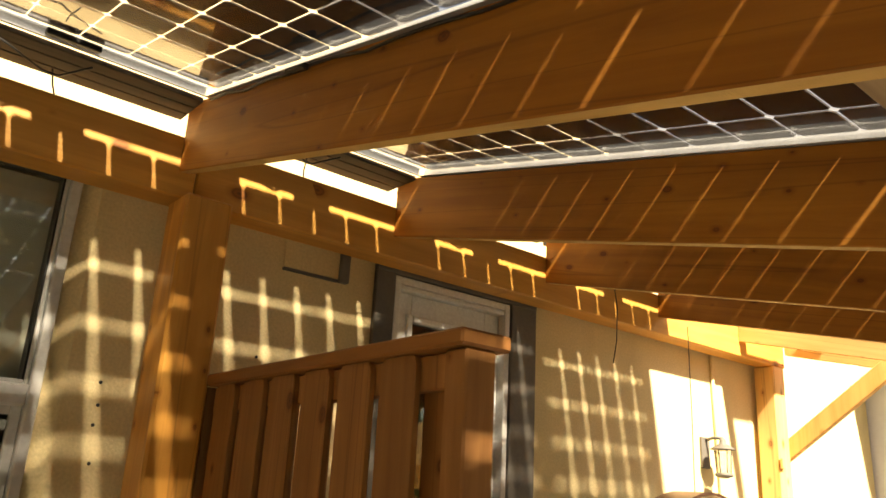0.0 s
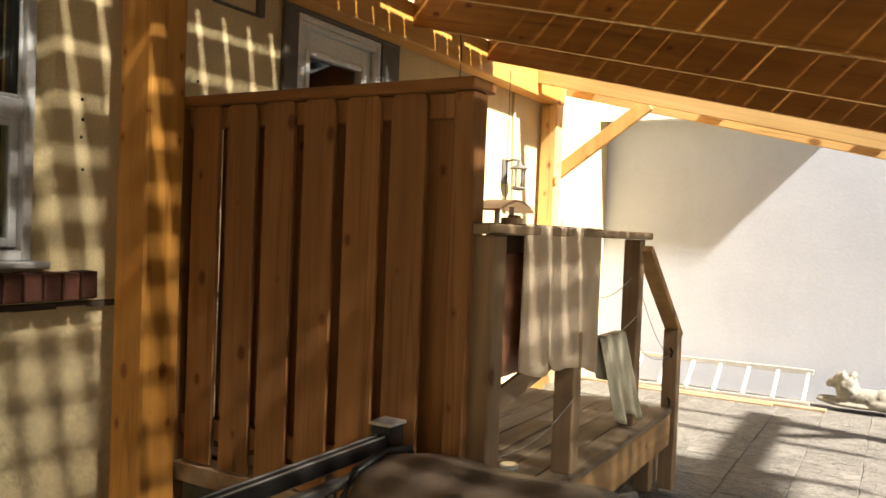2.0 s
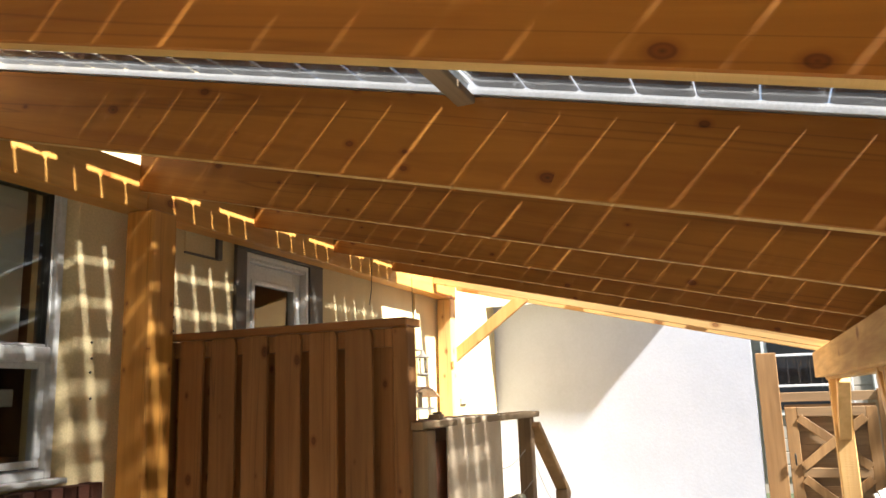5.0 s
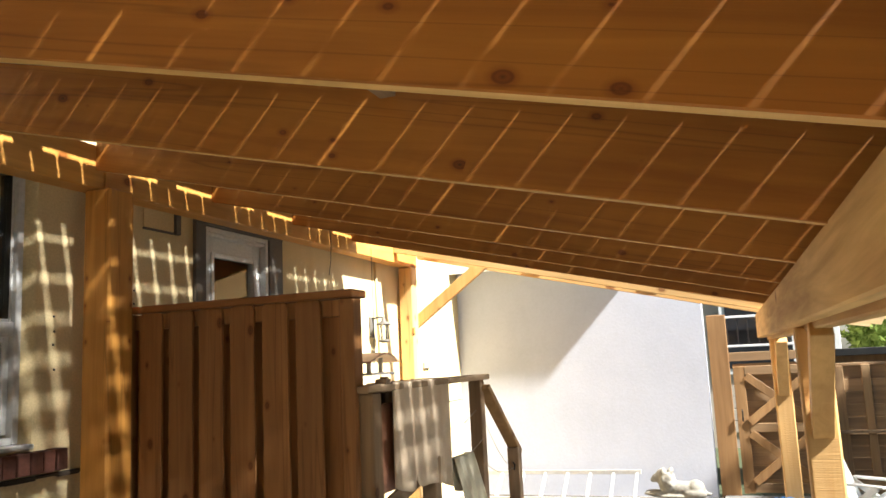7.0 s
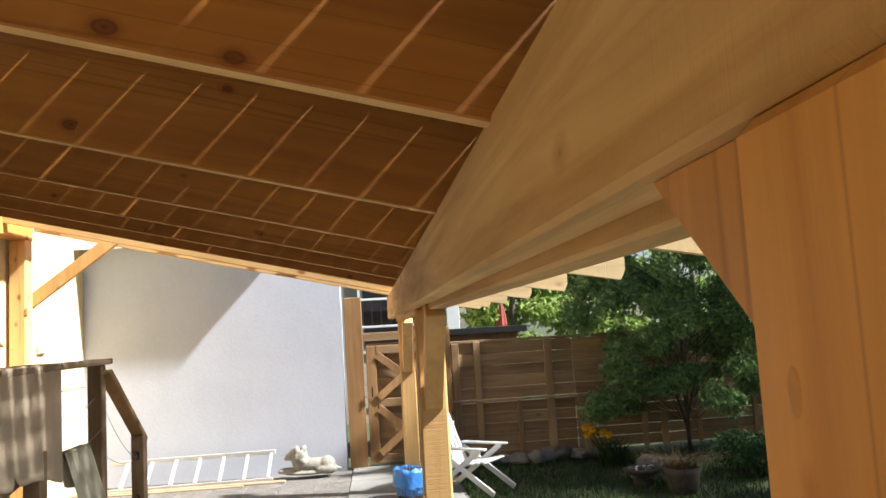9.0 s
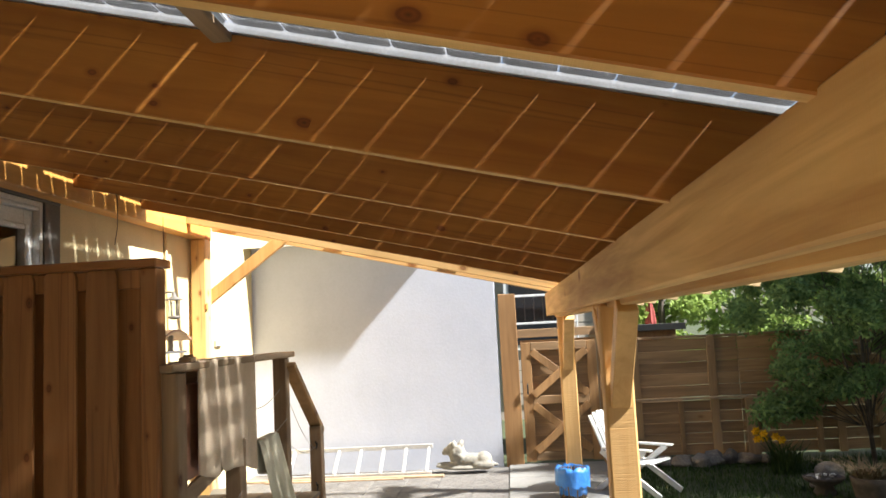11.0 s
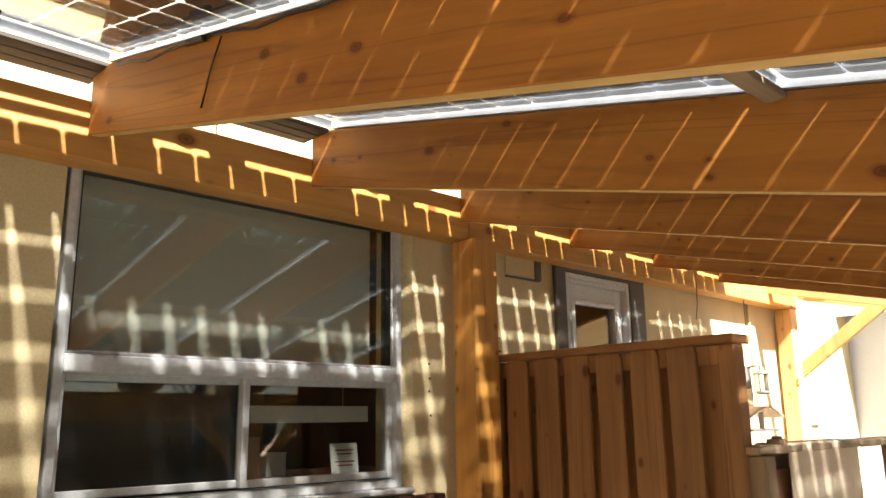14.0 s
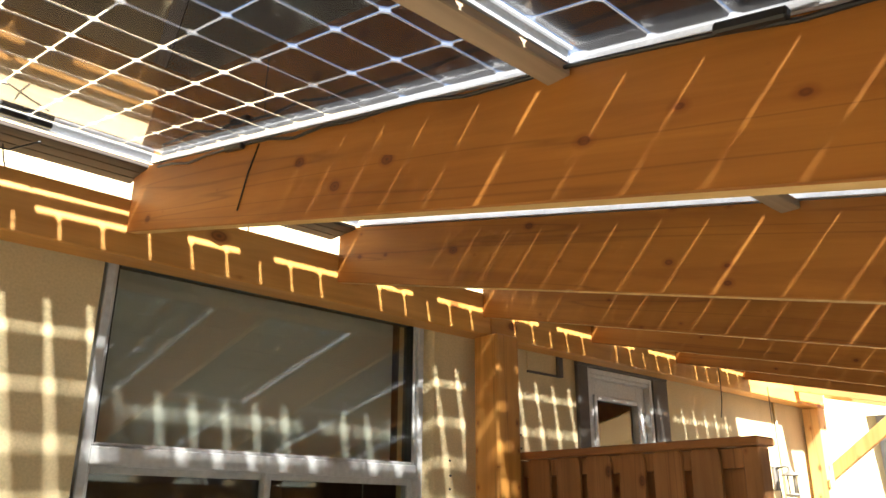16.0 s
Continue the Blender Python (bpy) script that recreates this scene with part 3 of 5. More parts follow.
add_box(bm, GX1, b, 0.03, 0.075, LZ0 + 0.01, LZ1 - 0.062, 0.003)
add_box(bm, GX0, GX1, 0.031, 0.075, GZ1, LZ1 - 0.063, 0.003)
add_box(bm, GX0, GX1, 0.031, 0.075, LZ0 + 0.011, GZ0, 0.003)
leaf = part("door_leaf", bm, M_WHITE_PAINT, door)
frame_ring("glazing_bead", GX0 - 0.03, GX1 + 0.03, GZ0 - 0.03, GZ1 + 0.03, 0.014, 0.03, 0.035, M_WHITE_PAINT, leaf, 0.005)
bm = bmesh.new()
add_box(bm, GX0, GX1, 0.05, 0.055, GZ0, GZ1)
part("pane", bm, M_PANE, leaf)
for za in (0.72, 1.08):
    frame_ring("raised_panel", GX0, GX1, za, za + 0.30, 0.018, 0.03, 0.03, M_WHITE_PAINT, leaf, 0.006)
bm = bmesh.new()
add_lathe(bm, [(0.026, 0.0), (0.026, 0.008), (0.012, 0.012), (0.012, 0.03), (0.028, 0.04), (0.028, 0.055), (0.016, 0.066)], (0, 0, 0), 14)
part("door_handle", bm, M_STEEL, leaf, m=pose(LX0 + 0.085, 0.03, 1.56, 90, 0, 0))

# vent cover on the wall
vent = thing("vent_cover", "cream painted square cover plate on the wall", "vent")
bm = bmesh.new()
add_box(bm, 1.02, 1.30, -0.012, 0.0, 2.565, 2.88, 0.003)
part("plate", bm, M_STUCCO, vent)
# rim on two sides only, coloured dark for the plate's shadow
bm = bmesh.new()
add_box(bm, 1.30, 1.345, -0.035, 0.0, 2.55, 2.88, 0.004)
add_box(bm, 1.02, 1.298, -0.016, 0.0, 2.55, 2.563, 0.002)
part("rim", bm, M_TRIM, vent, "brown rim on two sides, shade put into its colour")

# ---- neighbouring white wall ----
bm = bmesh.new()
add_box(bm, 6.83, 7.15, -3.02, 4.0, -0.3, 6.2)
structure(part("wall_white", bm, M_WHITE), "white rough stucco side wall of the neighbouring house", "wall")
bm = bmesh.new()
add_box(bm, 6.555, 6.83, -2.45, 3.5, 2.78, 2.90, 0.006)
add_box(bm, 6.535, 6.555, -2.47, 3.5, 2.75, 2.92, 0.004)
structure(part("eave_white", bm, M_WHITE_PAINT), "short white boxed eave along the white wall", "eave")
# boards along the head of the panels, below the house wall's top
HEAD_X = [-5.7, -4.71, -3.69, -2.63, -1.595, -0.567, 0.45, 1.467, 2.484, 3.501]
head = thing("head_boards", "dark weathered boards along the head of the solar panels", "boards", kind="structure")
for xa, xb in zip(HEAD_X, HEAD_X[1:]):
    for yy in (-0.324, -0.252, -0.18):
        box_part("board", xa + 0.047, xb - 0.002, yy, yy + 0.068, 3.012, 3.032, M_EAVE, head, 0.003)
bm = bmesh.new()
add_box(bm, -6.0, 6.5, -0.04, 6.0, 3.9, 4.05)
structure(part("roof_house", bm, M_ROOFING), "dark roof slab of the house", "roof")

# back of the place, behind the camera
bm = bmesh.new()
add_box(bm, -6.4, -6.2, -5.2, 0.0, -0.3, 4.0)
structure(part("wall_wing", bm, M_STUCCO), "plain cream end wall closing the patio", "wall")
bm = bmesh.new()
add_box(bm, -9.0, 7.0, -12.2, -12.0, -0.3, 2.3)
structure(part("wall_yard", bm, M_FENCE), "plain brown boundary fence across the yard", "fence")


# ---- pergola ----
K = 0.236
ZR = 2.776          # rafter's underside at the inner beam
YI = -0.18         # face of the inner beam
RD = 0.285         # rafter depth, upright
RT = 0.045
SPAN = 1.017
RX = [-4.71, -3.69, -2.63, -1.595] + [0.45 + SPAN * (i - 2) for i in range(1, 6)]
THETA = math.atan(K)


def under(y):
    return ZR + K * (y - YI)


pergola = thing("pergola", "orange-stained pine lean-to pergola carrying solar panels", "pergola")


def rafter_profile(y0=YI, y1=-4.08):
    return [(y0, under(y0)), (y1 + 0.02, under(y1)), (y1, under(y1) + 0.05), (y1, under(y1) + RD), (y0, under(y0) + RD)]


prof = rafter_profile()
bm = bmesh.new()
add_prism(bm, prof, 'x', 0.0, RT)
bmesh.ops.recalc_face_normals(bm, faces=bm.faces)
bmesh.ops.bevel(bm, geom=list(bm.edges), offset=0.004, segments=1, affect='EDGES')
rafter_mesh = mesh_of("rafter", bm, M_RAFTER)
# the underside is rough-sawn timber, coloured paler for light bounced off the ground
rafter_mesh.materials.append(M_EDGE)
for fc in rafter_mesh.polygons:
    if fc.normal.z < -0.8:
        fc.material_index = 1
for i, xr in enumerate(RX):
    # the near rafters stand a touch askew
    piece("rafter", rafter_mesh, pergola, pose(xr - 0.015, YI, 0, 0, 0, 0.8) @ pose(0, -YI, 0) if i <= 3 else pose(xr, 0, 0))
# rafter tails, cut off as own pieces to carry the sun-bleached tone of light
bm = bmesh.new()
ya, yb = -4.084, -4.52
add_prism(bm, [(ya, under(ya)), (yb + 0.02, under(yb) + 0.03), (yb, under(yb) + 0.07), (yb, under(yb) + RD), (ya, under(ya) + RD)], 'x', 0.002, RT - 0.002)
bmesh.ops.recalc_face_normals(bm, faces=bm.faces)
tail_mesh = mesh_of("rafter_tail", bm, M_TAIL)
for i, xr in enumerate(RX + [4.43, 5.06]):
    piece("rafter_tail", tail_mesh, pergola, pose(xr - (0.055 if i <= 3 else 0.0), 0, 0))
# last two rafters wear the paler copy, sunlight painted into the wood
lit_rafter_mesh = rafter_mesh.copy()
lit_rafter_mesh.materials[0] = M_LIT
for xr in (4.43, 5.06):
    piece("rafter", lit_rafter_mesh, pergola, pose(xr, 0, 0))
box_part("beam", -6.0, 0.52, YI, -0.04, 2.675, 2.92, M_BEAM_X, pergola, 0.006)
box_part("beam", 0.523, 5.05, YI, -0.04, 2.675, 2.92, M_BEAM_X, pergola, 0.006)
# outer beam of two planks on a packing strip, running a little out of square
BEAM_M = pose(-1.6, -3.664, 0, 0, 0, 0.75)
for name, y0, y1, z0, z1 in (("beam", -0.062, 0.0, 1.735, 1.966), ("packing_strip", -0.085, -0.0625, 1.742, 1.962), ("beam", -0.160, -0.0855, 1.712, 1.962)):
    bm = bmesh.new()
    add_box(bm, -4.4, 7.05, y0, y1, z0, z1, 0.007 if name == "beam" else 0.0)
    part(name, bm, M_SAWN, pergola, "rough-sawn plank of the outer beam", BEAM_M)
# blocking between the last two rafters
for yb in (-0.45, -1.55, -2.7):
    box_part("blocking", 4.477, 5.058, yb - 0.02, yb + 0.02, under(yb) + 0.06, under(yb) + RD - 0.02, M_BEAM_X, pergola, 0.003)
PS = 0.152
for px, py, zt, mt in ((0.462, -0.276, 2.673, M_POST), (4.87, -0.185, 2.673, M_LIT_Z), (1.47, -3.82, 1.733, M_SAWN_Z), (5.18, -3.82, 1.733, M_SAWN_Z), (-2.507, -3.822, 1.733, M_POST), (-4.9, -0.242, 2.673, M_POST)):
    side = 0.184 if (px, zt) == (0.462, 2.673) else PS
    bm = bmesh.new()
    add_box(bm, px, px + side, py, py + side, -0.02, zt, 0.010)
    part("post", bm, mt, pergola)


def brace(a, b, w=0.085, h=0.13, up=(0, 0, 1), material=None):
    bm = bmesh.new()
    add_bar(bm, a, b, w, h, 0.005, up)
    return part("brace", bm, material or M_BRACE, pergola)


YC = -3.745
for px in (1.47, 5.18, -2.507):
    for s in (1, -1):
        if (px > 5 and s > 0) or (px < 0 and s < 0):
            continue
        xa = px + (PS if s > 0 else 0.0)
        if px < 0:
            bm = bmesh.new()
            add_prism(bm, [(xa, 1.587), (xa + 0.19, 1.734), (xa + 0.03, 1.734), (xa, 1.70)], 'y', YC - 0.05, YC + 0.05)
            part("brace", bm, M_POST, pergola)
            continue
        leg = 0.50
        brace((xa - s * 0.03, YC, 1.722 - leg), (xa + s * (leg - 0.04), YC, 1.735 - 0.02), 0.10, 0.10)
brace((5.047, -0.12, 2.06), (5.047, -0.95, 2.665), 0.05, 0.12)


# large knot in the near post, with its dark bark ring
KNOT = (-2.400, -3.6715, 1.586)
for name, rad, out, mt in (("knot_ring", 0.0125, 0.0012, M_KNOT), ("knot", 0.0095, 0.0020, M_POST)):
    bm = bmesh.new()
    add_lathe(bm, [(rad, 0.0), (rad * 0.96, out * 0.7), (rad * 0.6, out)], (0, 0, 0), 24)
    part(name, bm, mt, pergola, "dark round knot in the post" if name == "knot_ring" else "", pose(*KNOT, -90, 0, 0) @ Matrix.Diagonal((0.8, 1.55, 1, 1)))


# ---- solar panels ----
PITCH_X, PITCH_Y, CELL, CHAMF = 0.1636, 0.1696, 0.1593, 0.0125
CELL_Y = 0.1652
PW = SPAN - 0.010
HEAD, HEAD_GAP, FOOT, FOOT_GAP = 0.0205, 0.034, 0.0135, 0.0145
PL = HEAD + HEAD_GAP + 12 * PITCH_Y + FOOT_GAP + FOOT - 0.004
h = CELL / 2
bm = bmesh.new()
g = CELL_Y / 2
add_prism(bm, [(-h + CHAMF, -g), (h - CHAMF, -g), (h, -g + CHAMF), (h, g - CHAMF), (h - CHAMF, g), (-h + CHAMF, g), (-h, g - CHAMF), (-h, -g + CHAMF)], 'z', 0.0, 0.0008)
cell_mesh = mesh_of("cell", bm, M_CELL)


def solar_panel(m):
    p = thing("solar_panel", "glass solar panel with dark square cells and silver frame", "solar panel", m, "solar panels on the pergola roof")
    FL, FH = 0.030, 0.036
    t = 0.003
    chan = [(0, 0), (FL + t, 0), (FL + t, 0.002), (t, 0.002), (t, FH), (0, FH)]
    for flip in (False, True):
        bm = bmesh.new()
        add_prism(bm, [(PW - u, w) if flip else (u, w) for u, w in chan], 'y', -PL, 0.0)
        part("side_rail", bm, M_FRAME, p)
    for y_out, d, y_in in ((0.0, -1, HEAD), (-PL, 1, FOOT)):
        bm = bmesh.new()
        prof_e = [(y_out, 0), (y_out + d * y_in, 0), (y_out + d * y_in, 0.002), (y_out + d * t, 0.002), (y_out + d * t, FH - 0.004), (y_out + d * y_in, FH - 0.004), (y_out + d * y_in, FH), (y_out, FH)]
        add_prism(bm, prof_e, 'x', FL + t + 0.0005, PW - FL - t - 0.0005)
        part("end_rail", bm, M_FRAME, p)
    bm = bmesh.new()
    vs = [bm.verts.new(c) for c in ((0.004, -PL + 0.004, 0.028), (PW - 0.004, -PL + 0.004, 0.028), (PW - 0.004, -0.004, 0.028), (0.004, -0.004, 0.028))]
    bm.faces.new(vs)
    part("glass_sheet", bm, M_PV_GLASS, p)
    xoff = (PW - 6 * PITCH_X) / 2
    for i in range(6):
        for j in range(12):
            piece("cell", cell_mesh, p, Matrix.Translation((xoff + (i + 0.5) * PITCH_X, -HEAD - HEAD_GAP + 0.002 - (j + 0.5) * PITCH_Y, 0.0305)))
    for xa, xb in ((0.02, 0.165), (0.41, 0.585)):
        bm = bmesh.new()
        add_box(bm, xa, xb, -0.056, -0.019, 0.004, 0.026, 0.004)
        part("junction_box", bm, M_BLACK, p)
    return p


Y_TOP = -0.345
first = None
for row in range(2):
    yt = Y_TOP - row * (PL + 0.006) * math.cos(THETA)
    for i in range(1, len(RX) - 1):
        wide = (RX[i + 1] - RX[i]) / SPAN * (0.99 if i == 2 else 1.0)
        lift = under(yt) + RD + 0.003
        if i == 2:
            # follows the rafter that stands askew
            m = pose(-2.599, YI, 0, 0, 0, 0.8) @ Matrix.Translation((0, yt - 0.03 - YI, lift - 0.03 * K)) @ Matrix.Rotation(THETA, 4, 'X')
        else:
            m = Matrix.Translation((RX[i] + RT / 2 + 0.013, yt, lift)) @ Matrix.Rotation(THETA, 4, 'X')
        if row == 1:
            m = m @ Matrix.Translation((PW * wide, -PL * 0.942, 0)) @ Matrix.Rotation(math.pi, 4, 'Z')
        m = m @ Matrix.Diagonal((wide, 1 if row == 0 else 0.942, 1, 1))
        if first is None:
            first = solar_panel(m)
        else:
            copy_thing(first, m @ Matrix.Diagonal((1 / first.scale.x, 1, 1, 1)))
# dark struts under the joint of the panel rows
yj = Y_TOP - (PL + 0.003) * math.cos(THETA)
for i in range(1, len(RX) - 1):
    box_part("strut", RX[i] + RT, RX[i + 1] + (0.01 if i == 2 else -0.001), yj - 0.03, yj + 0.028, under(yj) + RD - 0.032, under(yj) + RD - 0.006, M_OLDX, pergola, 0.003, "grey-brown strut under the panel joint")


# ---- privacy screen of upright boards ----
screen = thing("privacy_screen", "dark-stained board-on-board wooden privacy screen with cap rail", "screen")
SX, SY0, SY1, SZ0, SZ1 = 0.665, -0.25, -1.60, 0.56, 1.985
bm = bmesh.new()
add_box(bm, SX - 0.025, SX + 0.135, SY1 - 0.035, SY0, SZ1, SZ1 + 0.04, 0.006)
part("cap_rail", bm, M_SCREEN_CAP, screen)
rng = random.Random(11)
n_boards, pitch, bw = 6, 0.198, 0.150
for k in range(n_boards):
    y0 = -0.303 - k * pitch
    w = bw + rng.uniform(-0.005, 0.005)
    top = SZ1 - 0.001
    bm = bmesh.new()
    # upper corners rounded off
    c, d = 0.012, 0.03
    add_prism(bm, [(y0 - w, SZ0 - 0.05 + rng.uniform(-0.01, 0.01)), (y0, SZ0 - 0.05), (y0, top - d), (y0 - c * 0.4, top - d * 0.4), (y0 - c, top), (y0 - w + c, top), (y0 - w + c * 0.4, top - d * 0.4), (y0 - w, top - d)], 'x', SX, SX + 0.019)
    bmesh.ops.recalc_face_normals(bm, faces=bm.faces)
    bmesh.ops.bevel(bm, geom=list(bm.edges), offset=0.002, segments=1, affect='EDGES')
    part("front_board", bm, M_SCREEN, screen)
for k in range(n_boards + 1):
    y0 = -0.287 + 0.075 - k * pitch
    w = 0.15 if k < n_boards else 0.135
    bm = bmesh.new()
    add_box(bm, SX + 0.062, SX + 0.081, y0 - w, min(y0, -0.235), SZ0 + 0.01, SZ1 - 0.05, 0.003)
    part("rear_board", bm, M_SCREEN, screen)
for z0 in (SZ0 + 0.05, SZ1 - 0.09):
    box_part("cross_rail", SX + 0.0195, SX + 0.0615, SY1 + 0.056, SY0, z0, z0 + 0.085, M_SCREEN, screen, 0.003)
box_part("end_post", SX, SX + 0.095, SY1 - 0.025, SY1 + 0.055, 0.05, SZ1 - 0.002, M_SCREEN, screen, 0.006)
box_part("end_post", SX - 0.012, SX + 0.055, SY0 + 0.001, SY0 + 0.035, 0.05, SZ1 - 0.001, M_SCREEN, screen, 0.005)
box_part("base_board", SX - 0.01, SX + 0.10, SY1, SY0, 0.42, 0.50, M_OLDX, screen, 0.004, "weathered grey base board")

# ---- deck ----
DZ, DX0, DX1, DY0 = 0.50, 0.80, 3.12, -1.72
deck = thing("deck", "raised weathered wooden deck before the back door", "deck")
bm = bmesh.new()
add_box(bm, DX0, DX1, DY0 + 0.005, DY0 + 0.043, DZ - 0.22, DZ - 0.032, 0.004)
part("rim_joist", bm, M_RIM, deck, "orange-brown rim joist")
box_part("rim_joist", DX1 - 0.038, DX1, DY0 + 0.044, -0.01, DZ - 0.22, DZ - 0.032, M_RIM, deck)
for xx in (1.0, 2.0, 3.05):
    for yy in (DY0 + 0.1, -0.2):
        box_part("deck_post", xx, xx + 0.09, yy, yy + 0.09, -0.02, DZ - 0.221, M_OLDZ, deck)
k = 0
y = DY0
while y < -0.15:
    bm = bmesh.new()
    add_box(bm, DX0, DX1 + 0.01, y, y + 0.136, DZ - 0.03, DZ + (0.001 if k % 2 else 0.0), 0.004)
    part("plank", bm, M_DECK, deck)
    y += 0.142
    k += 1

rail = thing("deck_railing", "weathered wooden deck railing with stair handrail", "railing")
RZ = 1.545
box_part("handrail", 0.685, 2.68, -1.685, -1.545, RZ - 0.038, RZ, M_OLDX, rail, 0.006)
box_part("newel_post", 0.70, 0.80, -1.70, -1.616, 0.05, RZ - 0.04, M_OLDZ, rail, 0.006)
box_part("newel_post", 2.52, 2.61, -1.662, -1.572, DZ, RZ - 0.04, M_OLDZ, rail, 0.006)
box_part("newel_post", 1.50, 1.59, -1.70, -1.61, DZ, 1.10, M_OLDZ, rail, 0.006)
box_part("stair_post", 3.17, 3.26, -1.73, -1.64, -0.02, 0.968, M_OLDZ, rail, 0.006)
bm = bmesh.new()
add_bar(bm, (2.56, -1.672, 1.46), (3.28, -1.685, 0.925), 0.09, 0.042, 0.005)
part("stair_handrail", bm, M_RIM, rail)
# red-brown infill boards between the posts
box_part("infill_panel", 0.802, 1.50, -1.625, -1.60, 0.985, 1.44, M_BROWN, rail, 0.004, "red-brown painted infill board")
bm = bmesh.new()
add_bar(bm, (0.87, -1.585, 0.86), (1.51, -1.585, 0.98), 0.02, 0.09, 0.003)
part("infill_board", bm, M_OLDX, rail)
for a, b in (((2.53, -1.62, 1.30), (1.80, -1.62, 1.24)), ((1.58, -1.67, 1.04), (2.53, -1.66, 1.10)), ((2.60, -1.66, 1.20), (3.18, -1.68, 0.80)), ((3.16, -1.69, 0.82), (2.60, -1.65, 0.92)), ((0.85, -1.66, 0.72), (1.52, -1.70, 0.83))):
    bm = bmesh.new()
    pa, pb = Vector(a), Vector(b)
    add_tube(bm, [pa.lerp(pb, i / 8) - Vector((0, 0, 0.05 * math.sin(math.pi * i / 8))) for i in range(9)], 0.002, 6)
    part("string", bm, M_GREY, rail)
for p in ((0.86, -1.63, 1.27), (0.84, -1.63, 0.90), (3.14, -1.70, 0.83), (3.13, -1.70, 0.53), (3.12, -1.70, 0.33)):
    bm = bmesh.new()
    add_tube(bm, [Vector(p) + Vector((0.018 * math.cos(t * 1.9), 0.01 * math.sin(t * 2.3), 0.03 * math.sin(t * 1.3))) for t in range(7)], 0.005, 6)
    part("hook", bm, M_BLACK_METAL, rail)

steps = thing("deck_steps", "short weathered wooden steps at the deck's end", "steps")
for k in range(2):
    box_part("tread", 3.14 + 0.26 * k, 3.42 + 0.26 * k, -1.62, -0.72, DZ - 0.17 * (k + 1) - 0.04, DZ - 0.17 * (k + 1), M_DECK, steps)
for yy in (-1.60, -0.78):
    bm = bmesh.new()
    add_prism(bm, [(3.135, DZ - 0.222), (3.40, DZ - 0.222), (3.40, DZ - 0.392), (3.64, DZ - 0.392), (3.64, -0.01), (3.135, -0.01)], 'y', yy, yy + 0.04)
    part("stringer", bm, M_OLDX, steps)


def cloth(name, label, x0, x1, y, z_top, front, back, rows, seed, material, hem=None, rail_half=0.075, skew=0.0):
    """A cloth hung over a rail: folds grow towards the hem."""
    rng = random.Random(seed)
    ph = [rng.uniform(0, 6.28) for _ in range(4)]
    bm = bmesh.new()
    nu, grid = 40, []
    path = []
    for i in range(rows):
        path.append(('f', 1 - i / (rows - 1)))
    path += [('t', 0.0), ('t', 0.5), ('t', 1.0)]
    for i in range(1, rows):
        path.append(('b', i / (rows - 1)))
    for kind, v in path:
        line = []
        for j in range(nu + 1):
            u = j / nu
            x = x0 + (x1 - x0) * u
            fold = 0.013 * math.sin(u * 15 + ph[0]) + 0.006 * math.sin(u * 31 + ph[1]) + 0.003 * math.sin(u * 55 + ph[2])
            if kind == 't':
                p = (x, y - rail_half + 2 * rail_half * v, z_top + 0.005 + 0.15 * fold * 0.3)
            else:
                drop = (front if kind == 'f' else back)
                if hem:
                    drop = drop * (1 + hem(u))
                s = -1 if kind == 'f' else 1
                sway = skew * v * drop + 0.02 * v * math.sin(u * 5 + ph[3])
                p = (x + sway + (0.5 - u) * 0.05 * v, y + s * (rail_half + 0.006) + fold * (0.25 + 0.9 * v), z_top - drop * v)
            line.append(bm.verts.new(p))
        grid.append(line)
    for a, b in zip(grid, grid[1:]):
        for j in range(nu):
            bm.faces.new((a[j], a[j + 1], b[j + 1], b[j])).smooth = True
    ob = part(name, bm, material)
    md = ob.modifiers.new("thickness", 'SOLIDIFY')
    md.thickness = 0.004
    return tagged(ob, label, "towel")


cloth("towel", "large beige towel hung over the deck handrail", 0.99, 1.82, -1.6025, RZ, 0.60, 0.40, 14, 3, M_TOWEL,
      hem=lambda u: -0.10 + 0.17 * u - 0.13 * math.exp(-((u - 0.33) / 0.06) ** 2) + 0.03 * math.sin(u * 7))
cloth("hanging_cloth", "crumpled grey-green cloth hanging from a string", 1.84, 2.20, -1.67, 1.045, 0.46, 0.22, 16, 8, M_CLOTH,
      hem=lambda u: 0.10 * (u - 0.5) + 0.05 * math.sin(u * 9), rail_half=0.02, skew=0.72)

# jug and jar on the deck
jug = thing("plastic_jug", "white plastic jug standing on the deck", "jug", pose(1.0, -1.46, DZ))
bm = bmesh.new()
add_lathe(bm, [(0.055, 0.0), (0.07, 0.02), (0.07, 0.15), (0.05, 0.21), (0.024, 0.245), (0.024, 0.26)], (0, 0, 0), 18)
part("body", bm, M_WHITE_PAINT, jug)
bm = bmesh.new()
add_tube(bm, [(0.045, 0, 0.2), (0.1, 0, 0.19), (0.105, 0, 0.12), (0.068, 0, 0.09)], 0.011, 8)
part("handle", bm, M_WHITE_PAINT, jug)
bm = bmesh.new()
add_lathe(bm, [(0.027, 0.255), (0.027, 0.282), (0.02, 0.286)], (0, 0, 0), 14)
part("cap", bm, M_WHITE_PAINT, jug)
jar = thing("glass_jar", "small glass jar with a metal lid on the deck", "jar", pose(1.10, -1.60, DZ))
bm = bmesh.new()
add_lathe(bm, [(0.04, 0.0), (0.045, 0.01), (0.045, 0.09), (0.034, 0.11)], (0, 0, 0), 16)
part("body", bm, M_PANE, jar)
bm = bmesh.new()
